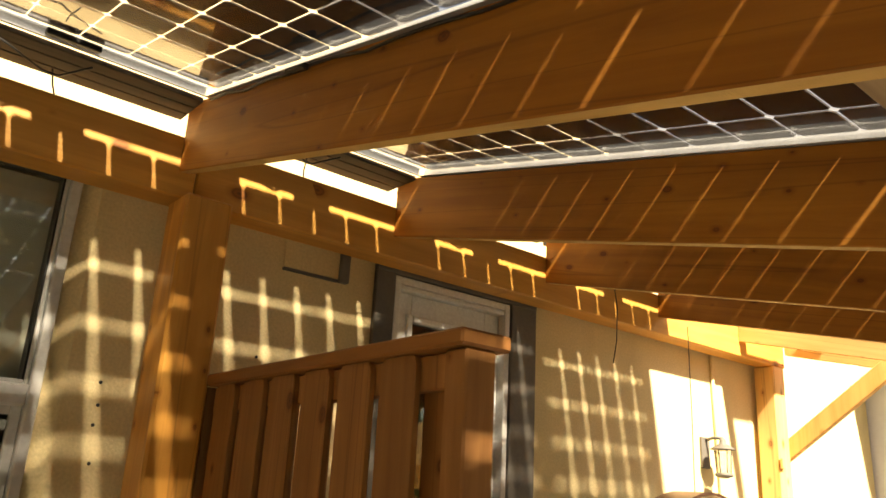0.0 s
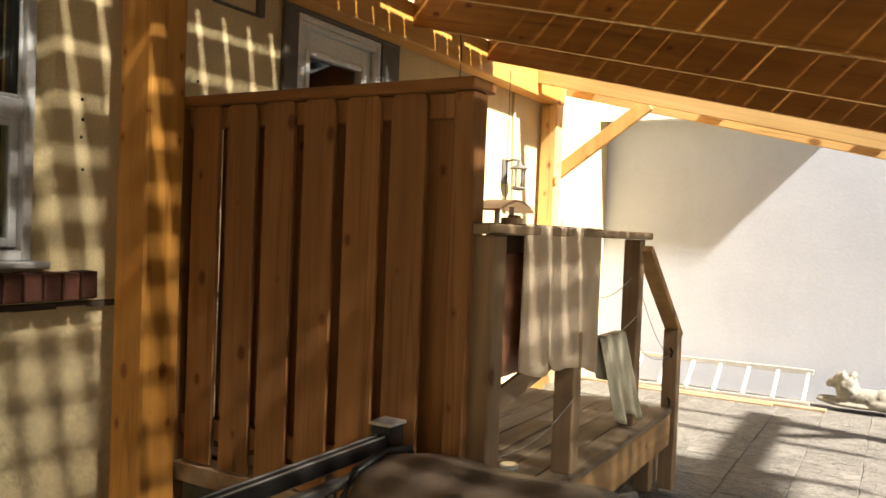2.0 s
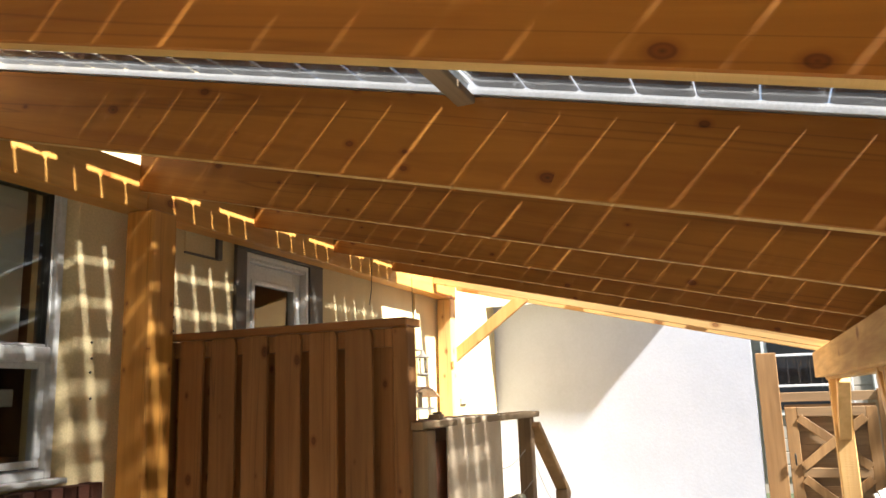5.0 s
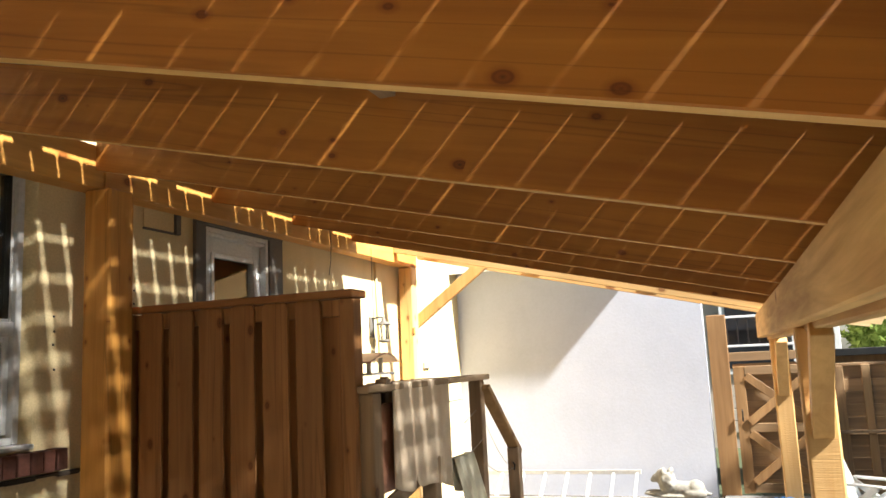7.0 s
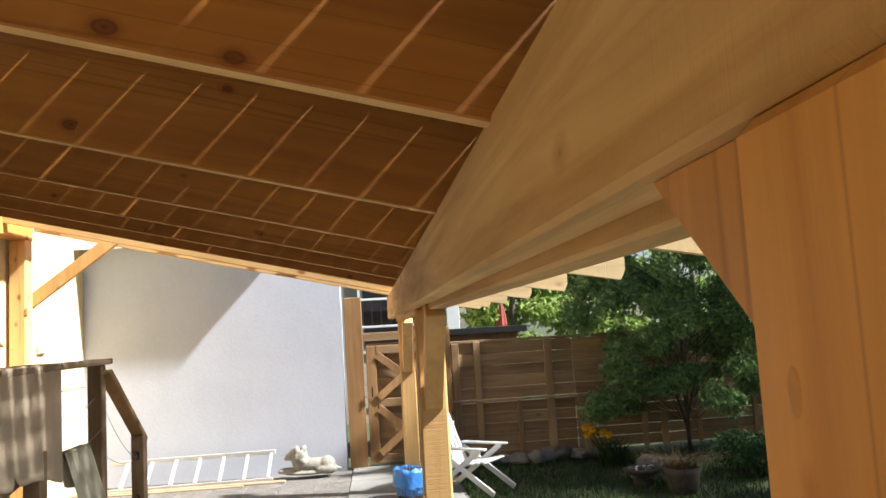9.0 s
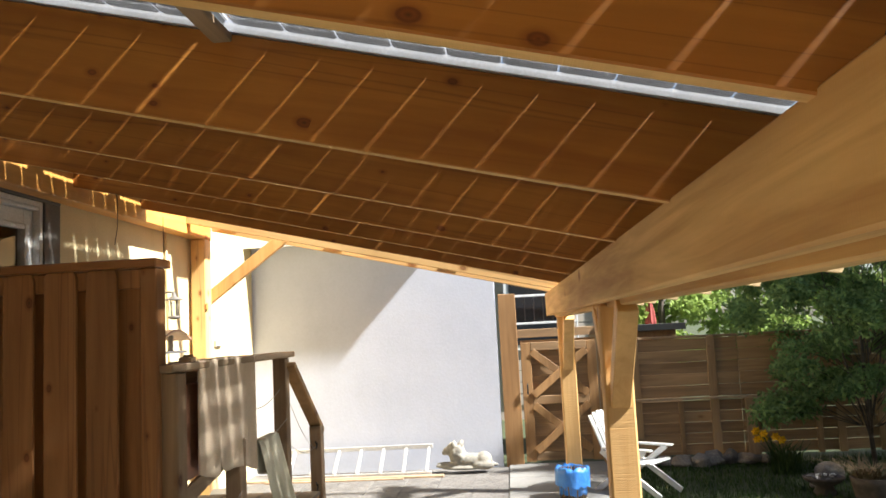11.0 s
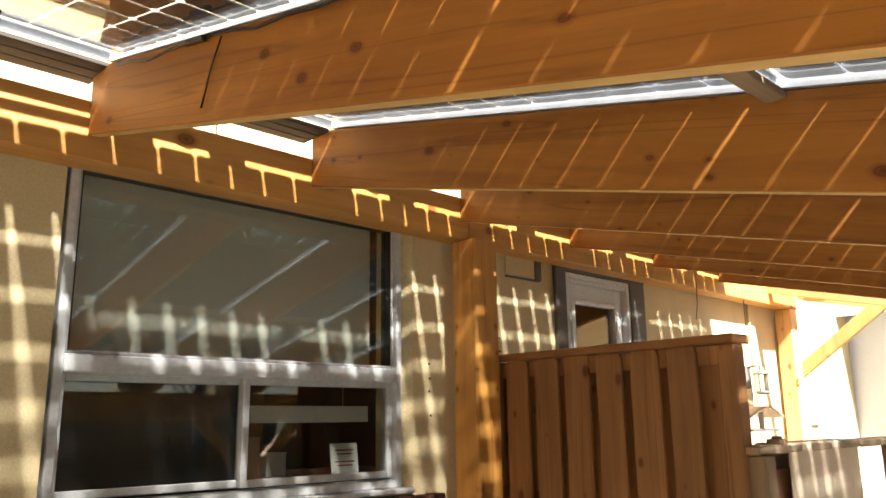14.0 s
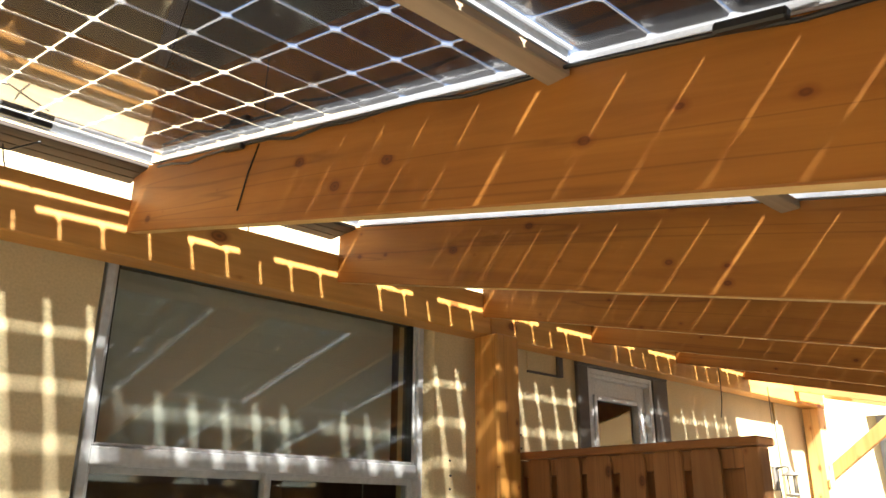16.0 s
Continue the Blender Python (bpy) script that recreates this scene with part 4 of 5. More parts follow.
add_lathe(bm, [(0.037, 0.11), (0.037, 0.128), (0.03, 0.13)], (0, 0, 0), 16)
part("lid", bm, M_STEEL, jar)

# low wooden chair on the deck
chair = thing("deck_chair", "low weathered wooden chair standing on the deck", "chair", pose(1.32, -1.28, DZ, 0, 0, 20))
for x, y, h in ((0, 0, 0.62), (0.42, 0, 0.36), (0, 0.42, 0.62), (0.42, 0.42, 0.36)):
    box_part("leg", x, x + 0.04, y, y + 0.04, 0, h, M_OLDZ, chair)
for k in range(5):
    box_part("seat_slat", 0.01 + 0.088 * k, 0.085 + 0.088 * k, -0.01, 0.47, 0.361, 0.38, M_OLDX, chair)
for z in (0.45, 0.56):
    box_part("back_slat", -0.014, -0.001, 0.0, 0.46, z, z + 0.07, M_OLDX, chair)
box_part("stretcher", 0.04, 0.42, 0.01, 0.03, 0.15, 0.19, M_OLDX, chair)

# ---- black railing and covered grill before the screen ----
brail = thing("metal_railing", "black metal railing with square post and balusters", "railing")
BY, BZ = -1.37, 0.815
bm = bmesh.new()
add_box(bm, 0.56, 0.642, BY - 0.04, BY + 0.04, -0.01, BZ + 0.03, 0.003)
post_b = part("post", bm, M_BLACK_METAL, brail)
bm = bmesh.new()
add_box(bm, 0.553, 0.649, BY - 0.047, BY + 0.047, BZ + 0.03, BZ + 0.042, 0.003)
part("post_cap", bm, M_STEEL, post_b, "silvery flat cap")
top_rail = box_part("rail", -1.6, 0.559, BY - 0.035, BY + 0.035, BZ - 0.05, BZ - 0.005, M_BLACK_METAL, brail, 0.006)
for yy in (-0.022, 0.010):
    box_part("groove_strip", -1.6, 0.559, BY + yy, BY + yy + 0.008, BZ - 0.005, BZ - 0.001, M_STEEL, top_rail, 0.001, "silver inlay strip")
for z in (BZ - 0.125, 0.10):
    box_part("rail", -1.6, 0.559, BY - 0.018, BY + 0.018, z, z + 0.032, M_GREY, brail, 0.004)
for k in range(17):
    x = -1.5 + 0.12 * k
    box_part("baluster", x, x + 0.02, BY - 0.010, BY + 0.010, 0.132, BZ - 0.126, M_GREY, brail, 0.002)

grill = thing("covered_grill", "barbecue grill under a brown fabric cover with black edge", "grill", pose(0.41, -1.82, 0.0, 0, 0, 0) @ Matrix.Diagonal((1, 1, 1.03, 1)))
bm = bmesh.new()
sec = [(-0.22, 0.02), (-0.23, 0.5), (-0.22, 0.70), (-0.16, 0.77), (0.0, 0.795), (0.14, 0.77), (0.20, 0.69), (0.21, 0.5), (0.20, 0.02)]
rings = []
for i in range(13):
    v = i / 12
    yy = -0.42 + 0.74 * v
    e = 1 - 0.06 * abs(2 * v - 1) ** 4
    rings.append([bm.verts.new((x * e, yy, z * (1 - 0.02 * abs(2 * v - 1) ** 6) + 0.006 * math.sin(9 * v + 5 * x))) for x, z in sec])
for a, b in zip(rings, rings[1:]):
    for j in range(len(sec) - 1):
        bm.faces.new((a[j], a[j + 1], b[j + 1], b[j])).smooth = True
bm.faces.new(rings[0])
bm.faces.new(rings[-1][::-1])
part("cover", bm, M_CANVAS, grill)
for yy in (-0.425, 0.325):
    bm = bmesh.new()
    add_tube(bm, [(x, yy, z) for x, z in sec], 0.012, 6)
    part("piping", bm, M_BLACK, grill, "black edge piping")

# ---- wall lantern, bird feeder, fixtures on the sunlit wall ----
lamp = thing("wall_lantern", "dark metal wall lantern with glass cage on a bracket", "lantern", pose(4.22, 0.0, 1.86))
box_part("back_plate", -0.045, 0.045, -0.02, 0.0, 0.06, 0.26, M_TRIM, lamp)
bm = bmesh.new()
add_tube(bm, [(0, -0.02, 0.24), (0, -0.08, 0.255), (0, -0.14, 0.25)], 0.010, 8)
part("bracket", bm, M_TRIM, lamp)
bm = bmesh.new()
add_lathe(bm, [(0.012, 0.25), (0.02, 0.235), (0.022, 0.215), (0.075, 0.185), (0.08, 0.178), (0.05, 0.176)], (0, -0.14, 0), 16)
part("roof_cap", bm, M_TRIM, lamp)
for k in range(6):
    a = k * math.pi / 3
    bm = bmesh.new()
    add_tube(bm, [(0.052 * math.cos(a), -0.14 + 0.052 * math.sin(a), 0.178), (0.042 * math.cos(a), -0.14 + 0.042 * math.sin(a), 0.03)], 0.004, 5)
    part("cage_bar", bm, M_TRIM, lamp)
bm = bmesh.new()
add_lathe(bm, [(0.02, 0.0), (0.056, 0.012), (0.056, 0.03), (0.03, 0.034)], (0, -0.14, 0), 16)
part("base", bm, M_TRIM, lamp)
bm = bmesh.new()
add_lathe(bm, [(0.036, 0.034), (0.042, 0.10), (0.044, 0.17)], (0, -0.14, 0), 14)
part("glass_chimney", bm, M_PANE, lamp)

feeder = thing("bird_feeder", "brown hanging bird feeder with arched roof and tray", "bird feeder", pose(3.55, -0.35, 1.58))
bm = bmesh.new()
arc = [(-0.30 + 0.6 * i / 12, 0.10 + 0.075 * math.sin(math.pi * i / 12)) for i in range(13)]
add_prism(bm, arc + [(x, z - 0.016) for x, z in arc[::-1]], 'y', -0.11, 0.11)
part("roof", bm, M_BROWN, feeder)
for xx in (-0.12, 0.12):
    box_part("upright", xx - 0.008, xx + 0.008, -0.02, 0.02, 0.0, 0.13, M_STEEL, feeder, 0.002)
box_part("tray", -0.24, 0.24, -0.09, 0.09, -0.02, 0.0, M_STEEL, feeder, 0.003, "grey metal tray")
bm = bmesh.new()
add_tube(bm, [(0, 0, 0.17), (0.005, 0.0, 0.6), (0.0, 0.0, 1.12)], 0.003, 5)
part("hanging_wire", bm, M_BLACK, feeder)
conduit = thing("conduit", "cream painted conduit running up the sunlit wall", "pipe")
bm = bmesh.new()
add_tube(bm, [(4.33, -0.014, 2.9), (4.36, -0.014, 2.2), (4.40, -0.014, 1.4), (4.42, -0.014, 0.4)], 0.013, 8)
part("pipe", bm, M_STUCCO, conduit)
for x, z in ((5.62, 1.62), (5.75, 1.02)):
    ob = thing("outlet_box", "small grey outlet box on the sunlit wall", "outlet box", pose(x, 0, z))
    box_part("body", -0.09, 0.09, -0.03, 0.0, -0.035, 0.035, M_SIDING, ob)
    box_part("lid", -0.08, 0.08, -0.036, -0.03, -0.028, 0.028, M_SIDING, ob, 0.002)
box_part("hinge_block", 4.865, 4.90, -0.205, -0.186, 1.96, 2.03, M_BRACE, pergola, 0.002)
# dangling wire from the inner beam's far end
wire = thing("hanging_wire", "thin dark wire dangling from the beam", "wire")
bm = bmesh.new()
add_tube(bm, [(3.05, -0.19, 2.93), (3.06, -0.21, 2.75), (3.05, -0.21, 2.55), (3.03, -0.2, 2.42)], 0.0035, 5)
part("strand", bm, M_BLACK, wire)

# things behind the lower panes
tbl = thing("kitchen_counter", "dark counter under the window indoors", "counter")
box_part("top", -1.9, 0.6, 0.35, 0.95, 1.36, 1.40, M_BROWN, tbl)
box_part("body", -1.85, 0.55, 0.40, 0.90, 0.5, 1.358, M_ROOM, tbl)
card = thing("paper_card", "cream printed card propped inside the window", "card", pose(0.02, 0.30, 1.40, -8, 0, 0))
box_part("sheet", -0.09, 0.09, -0.002, 0.002, 0.0, 0.16, M_PAPER, card, 0.0)
for z, w in ((0.12, 0.06), (0.10, 0.045), (0.06, 0.065), (0.04, 0.05)):
    box_part("print_bar", -w, w, -0.0045, -0.0025, z, z + 0.008, M_RED, card, 0.0)
for x, z0, z1, mt in ((-0.34, 1.40, 1.52, M_PAPER), (-0.50, 1.40, 1.60, M_SIDING), (-0.95, 1.40, 1.50, M_STEEL)):
    ob = thing("kitchen_box", "pale cardboard box on the counter indoors", "box", pose(x, 0.45, z0))
    box_part("body", -0.06, 0.06, -0.04, 0.04, 0, z1 - z0 - 0.01, mt, ob)
    box_part("flap", -0.061, 0.061, -0.041, 0.041, z1 - z0 - 0.009, z1 - z0, mt, ob, 0.001)


# ---- cables along the rafters ----
def cable(pts, r=0.005, name="cable", label="thin black solar cable clipped along a rafter"):
    c = thing(name, label, "cable")
    bm = bmesh.new()
    add_tube(bm, pts, r, 6)
    part("sheath", bm, M_BLACK, c)
    return c


rng = random.Random(5)
for xr in (RX[3], RX[2], RX[5]):
    pts = []
    for i in range(22):
        y = -0.42 - i * 0.145
        pts.append((xr - 0.008 - 0.006 * rng.random(), y, under(y) + RD - 0.012 - 0.009 * rng.random() - (0.014 if i % 5 == 2 else 0)))
    c = cable(pts, 0.0048)
    for yc in (-1.02, -2.75):
        bm = bmesh.new()
        add_bar(bm, (xr - 0.02, yc, under(yc) + RD - 0.02), (xr - 0.02, yc - 0.12, under(yc - 0.12) + RD - 0.02), 0.02, 0.02, 0.004)
        part("connector", bm, M_BLACK, c, "black plug connector")
y = -1.22
cable([(RX[3] - 0.006, y, under(y) + RD - 0.02), (RX[3] - 0.005, y + 0.06, under(y) + 0.18), (RX[3] - 0.004, y + 0.11, under(y) + 0.07)], 0.0025, "loose_wire", "thin loose wire hanging down the rafter")
for i in range(2, 7):
    xm = RX[i] + 0.42
    cable([(xm - 0.16, -0.33, 3.0), (xm - 0.05, -0.32, 2.965), (xm + 0.06, -0.26, 2.95), (xm + 0.12, -0.22, 2.97), (xm + 0.2, -0.31, 2.998)], 0.004, "cable_loop", "black cable loop below the head boards")
    cable([(xm + 0.1, -0.2, 2.995), (xm + 0.12, -0.15, 2.96), (xm + 0.15, -0.10, 2.924)], 0.0035, "cable_loop", "black cable loop below the head boards")
for i in (3, 4, 6):
    y = -3.75
    c = thing("junction_clip", "black cable clip where rafter meets outer beam", "cable clip", pose(RX[i] - 0.02, y, under(y) + 0.05))
    box_part("body", 0.002, 0.018, -0.012, 0.012, -0.01, 0.012, M_BLACK, c)
    bm = bmesh.new()
    add_tube(bm, [(0.01, 0.0, 0.01), (0.004, 0.012, 0.02), (0.01, 0.0, 0.04), (0.014, -0.03, 0.05)], 0.003, 6)
    part("tail", bm, M_BLACK, c)


# screws left in the wall beside the post
rng = random.Random(77)
for x, z in ((0.36, 1.98), (0.365, 1.90), (0.36, 1.83), (0.37, 1.70), (0.95, 2.16), (0.95, 2.08)):
    sc = thing("wall_screw", "small dark screw head in the stucco wall", "screw", pose(x, 0, z, 90, 0, 0))
    bm = bmesh.new()
    add_lathe(bm, [(0.006, 0.0), (0.007, 0.004), (0.004, 0.007)], (0, 0, 0), 8)
    part("head", bm, M_BLACK, sc)
# capped pipe ends and hook on the foundation
for x, z, r in ((-0.32, 0.98, 0.022), (-0.27, 1.03, 0.014), (-0.30, 0.92, 0.012)):
    sc = thing("pipe_stub", "small rusty pipe stub in the foundation", "pipe", pose(x, 0.012, z, 90, 0, 0))
    bm = bmesh.new()
    add_lathe(bm, [(r, 0.0), (r, 0.018), (r * 0.6, 0.019), (r * 0.6, 0.01)], (0, 0, 0), 12)
    part("ring", bm, M_EAVE, sc)
sc = thing("wall_hook", "rusty iron hook in the foundation", "hook", pose(-0.40, 0.0, 0.68))
bm = bmesh.new()
add_tube(bm, [(-0.06, 0.01, 0.0), (-0.02, -0.03, 0.004), (0.04, -0.03, -0.006), (0.075, -0.02, 0.012)], 0.007, 6)
part("bar", bm, M_EAVE, sc)

blk = thing("wood_block", "small grey wooden block lying on the handrail", "block", pose(0.98, -1.63, RZ, 0, 0, 12))
box_part("body", -0.06, 0.06, -0.03, 0.03, 0.0, 0.025, M_OLDX, blk, 0.003)
box_part("tab", 0.0, 0.05, -0.02, 0.02, 0.0255, 0.036, M_OLDX, blk, 0.002)
stool = thing("plastic_stool", "white plastic step stool behind the deck", "stool", pose(3.55, -0.85, -0.01, 0, 0, 15))
box_part("seat", -0.16, 0.16, -0.13, 0.13, 0.42, 0.45, M_WHITE_PAINT, stool, 0.008)
for sx in (-1, 1):
    for sy in (-1, 1):
        bm = bmesh.new()
        add_bar(bm, (sx * 0.19, sy * 0.15, 0.0), (sx * 0.13, sy * 0.10, 0.42), 0.035, 0.035, 0.004, (1, 0, 0))
        part("leg", bm, M_WHITE_PAINT, stool)


# ---- ladder lying on its side along the white wall ----
ladder = thing("ladder", "aluminium ladder lying on its side against the white wall", "ladder")
for z in (0.012, 0.275):
    bm = bmesh.new()
    xs = 6.38 + 1.15 * z
    add_bar(bm, (xs, -0.35, z), (xs, -2.20, z + 0.01), 0.03, 0.05, 0.004)
    part("stile", bm, M_STEEL, ladder)
for k in range(7):
    y = -0.52 - 0.27 * k
    bm = bmesh.new()
    add_bar(bm, (6.40, y, 0.03), (6.68, y - 0.012, 0.26), 0.06, 0.03, 0.004, (0, 1, 0))
    part("rung", bm, M_STEEL, ladder)

kerb = thing("ground_timber", "weathered timber lying along the foot of the white wall", "timber")
box_part("plank", 6.26, 6.345, -2.35, 0.0, -0.012, 0.02, M_OLDX, kerb, 0.006)
box_part("plank", 6.20, 6.255, -1.9, -0.3, -0.012, 0.012, M_OLDX, kerb, 0.004)

# ---- lion statue ----
bm = bmesh.new()


def blob(c, r, turn=0.0):
    m = Matrix.Translation(c) @ Matrix.Rotation(turn, 4, 'X') @ Matrix.Diagonal((*r, 1))
    bmesh.ops.create_icosphere(bm, subdivisions=3, radius=1.0, matrix=m)


blob((0, 0, 0.055), (0.11, 0.30, 0.03))
blob((0, -0.06, 0.13), (0.085, 0.21, 0.085))
blob((0, -0.20, 0.13), (0.10, 0.10, 0.10))
blob((0, 0.10, 0.19), (0.10, 0.10, 0.13))
blob((0, 0.15, 0.26), (0.085, 0.075, 0.09))
blob((0, 0.215, 0.245), (0.05, 0.055, 0.05))
blob((0, 0.25, 0.225), (0.035, 0.035, 0.03))
for s in (-1, 1):
    blob((s * 0.055, 0.24, 0.085), (0.03, 0.12, 0.03))
    blob((s * 0.085, -0.20, 0.08), (0.035, 0.12, 0.05))
    blob((s * 0.055, 0.14, 0.335), (0.022, 0.018, 0.025))
rng = random.Random(2)
for k in range(26):
    a = rng.uniform(0, 6.28)
    blob((0.09 * math.cos(a), 0.11 + rng.uniform(-0.06, 0.03), 0.235 + 0.095 * math.sin(a)), (0.03, 0.03, 0.035))
blob((0.09, -0.30, 0.06), (0.025, 0.07, 0.02))
lion = part("lion_statue", bm, M_STATUE, m=pose(6.52, -2.60, 0.0))
md = lion.modifiers.new("join", 'REMESH')
md.mode, md.voxel_size, md.use_smooth_shade = 'VOXEL', 0.012, True
tagged(lion, "small weathered cast-stone lion statue lying on a slab", "statue")

# ---- gate between the white wall and the back fence ----
gate = thing("garden_gate", "brown wooden garden gate with crossed braces", "gate")
GXP = 6.90
box_part("gate_post", GXP - 0.06, GXP + 0.06, -3.27, -3.06, -0.05, 2.04, M_GATE_Z, gate, 0.006)
box_part("gate_post", GXP - 0.05, GXP + 0.05, -4.33, -4.22, -0.05, 1.62, M_GATE_Z, gate, 0.006)
box_part("lintel", GXP - 0.03, GXP + 0.03, -4.219, -3.271, 1.50, 1.60, M_FENCE, gate, 0.004)
leaf = thing("gate_leaf", "", "")
leaf.parent = gate
bm = bmesh.new()
add_box(bm, GXP - 0.05, GXP - 0.01, -3.42, -3.30, 0.03, 1.44, 0.004)
part("stile", bm, M_GATE_Z, leaf)
box_part("stile", GXP - 0.05, GXP - 0.01, -4.20, -4.09, 0.03, 1.44, M_GATE_Z, leaf)
for z in (0.04, 0.70, 1.34):
    box_part("rail", GXP - 0.052, GXP - 0.012, -4.088, -3.422, z, z + 0.10, M_FENCE, leaf)
for k in range(10):
    z = 0.04 + 0.143 * k
    box_part("board", GXP - 0.008, GXP + 0.012, -4.20, -3.30, z, z + 0.1425, M_FENCE, leaf, 0.004)
for za, zb in ((0.15, 0.69), (0.81, 1.33)):
    for ya, yb in ((-3.43, -4.08), (-4.08, -3.43)):
        bm = bmesh.new()
        add_bar(bm, (GXP - 0.045 - (0.008 if ya > yb else 0), ya, za), (GXP - 0.045 - (0.008 if ya > yb else 0), yb, zb), 0.09, 0.03, 0.003, (1, 0, 0))
        part("cross_brace", bm, M_GATE_Z, leaf)
bm = bmesh.new()
add_tube(bm, [(GXP - 0.06, -3.36, 0.95), (GXP - 0.09, -3.36, 0.94), (GXP - 0.09, -3.36, 0.84), (GXP - 0.06, -3.36, 0.83)], 0.009, 8)
part("latch", bm, M_BLACK_METAL, leaf, "black iron latch handle")

# ---- back fence ----
fence = thing("back_fence", "brown horizontal-board garden fence with battens", "fence")
FX = 7.0
rng = random.Random(21)
for band, (z0, z1) in enumerate(((0.02, 0.655), (0.70, 1.395))):
    nb = 5
    hgt = (z1 - z0) / nb
    for col in range(5):
        ya = -4.34 - col * 1.55
        for k in range(nb):
            bm = bmesh.new()
            off = rng.uniform(-0.006, 0.006)
            add_box(bm, FX + off, FX + 0.02 + off, ya - 1.545, ya, z0 + k * hgt + 0.0012, z0 + (k + 1) * hgt - 0.001 + rng.uniform(-0.002, 0.0), 0.004)
            part("board", bm, M_FENCE, fence)
for y, z0, z1, w in ((-4.40, 0.0, 1.40, 0.09), (-4.67, 0.22, 1.41, 0.085), (-5.57, 0.0, 1.42, 0.10), (-7.0, 0.0, 1.40, 0.09), (-8.6, 0.0, 1.40, 0.09), (-10.2, 0.0, 1.4, 0.09), (-5.17, 0.0, 0.66, 0.06), (-6.75, 0.0, 0.66, 0.07), (-7.45, 0.0, 0.66, 0.06), (-8.2, 0.0, 0.66, 0.06)):
    box_part("batten", FX - 0.034, FX - 0.009, y - w / 2, y + w / 2, z0, z1, M_FENCE_Z, fence, 0.004)
box_part("batten", FX - 0.045, FX - 0.009, -6.05, -5.92, 0.0, 0.665, M_OLDZ, fence, 0.004, "grey weathered batten")
box_part("shelf_rail", FX - 0.085, FX - 0.036, -12.0, -4.33, 0.668, 0.70, M_OLDX, fence, 0.006, "grey weathered shelf rail")
box_part("top_rail", FX - 0.02, FX + 0.03, -12.0, -4.34, 1.397, 1.43, M_FENCE, fence, 0.004)

# ---- what shows beyond the fence ----
shed = thing("shed_roof", "low black shed roof behind the fence", "shed")
box_part("roof", 7.7, 9.2, -5.45, -4.25, 1.54, 1.58, M_ROOFING, shed, 0.01)
box_part("fascia", 7.68, 7.70, -5.46, -4.24, 1.50, 1.585, M_BLACK, shed, 0.004)
box_part("wall", 7.8, 9.1, -5.35, -4.35, -0.06, 1.539, M_FENCE_Z, shed)
umb = thing("folded_umbrella", "folded dark red garden umbrella behind the fence", "umbrella", pose(14.0, -6.12, -0.06))
bm = bmesh.new()
add_tube(bm, [(0, 0, 0), (0, 0, 2.12)], 0.02, 8)
part("pole", bm, M_STEEL, umb)
bm = bmesh.new()
ns = 24
rings = []
for r, z in ((0.02, 2.14), (0.05, 2.05), (0.085, 1.86), (0.10, 1.66), (0.085, 1.50)):
    rings.append([bm.verts.new(((r + (0.02 * r / 0.1 if k % 3 == 0 else 0)) * math.cos(2 * math.pi * k / ns), (r + (0.02 * r / 0.1 if k % 3 == 0 else 0)) * math.sin(2 * math.pi * k / ns), z)) for k in range(ns)])
for a, b in zip(rings, rings[1:]):
    for k in range(ns):
        bm.faces.new((a[k], a[(k + 1) % ns], b[(k + 1) % ns], b[k]))
part("canopy", bm, M_RED, umb)
far = thing("neighbour_house", "beige sided neighbouring house behind the gate", "house")
bm = bmesh.new()
add_box(bm, 12.0, 18.0, -4.75, 3.0, -0.1, 5.0)
part("wall", bm, M_SIDING, far)
for k in range(22):
    box_part("siding_board", 11.975, 11.998, -4.75, -3.0, 0.2 + 0.21 * k, 0.39 + 0.21 * k, M_SIDING, far, 0.004)
box_part("corner_post", 11.93, 12.05, -5.0, -4.76, -0.1, 5.0, M_WHITE_PAINT, far, 0.006, "white corner board")
wf = box_part("window", 11.94, 11.97, -4.35, -3.1, 1.2, 3.1, M_WHITE_PAINT, far, 0.005)
box_part("pane", 11.93, 11.938, -4.25, -3.2, 1.3, 3.0, M_DARKGLASS, wf, 0.0)
bal = thing("balcony_railing", "white balcony railing with slim bars beyond the gate", "railing")
for z in (1.66, 2.02):
    box_part("rail", 7.55, 7.585, -4.05, -3.12, z, z + 0.028, M_WHITE_PAINT, bal, 0.003)
for k in range(8):
    box_part("bar", 7.56, 7.576, -3.16 - 0.12 * k, -3.145 - 0.12 * k, 1.689, 2.019, M_BLACK_METAL, bal, 0.002)
for y in (-4.07, -3.10):
    box_part("stanchion", 7.55, 7.585, y, y + 0.018, -0.06, 2.05, M_WHITE_PAINT, bal, 0.002)
box_part("screen_panel", 7.62, 7.64, -3.98, -3.2, 1.689, 2.02, M_DARKGLASS, bal, 0.002, "dark tinted panel")


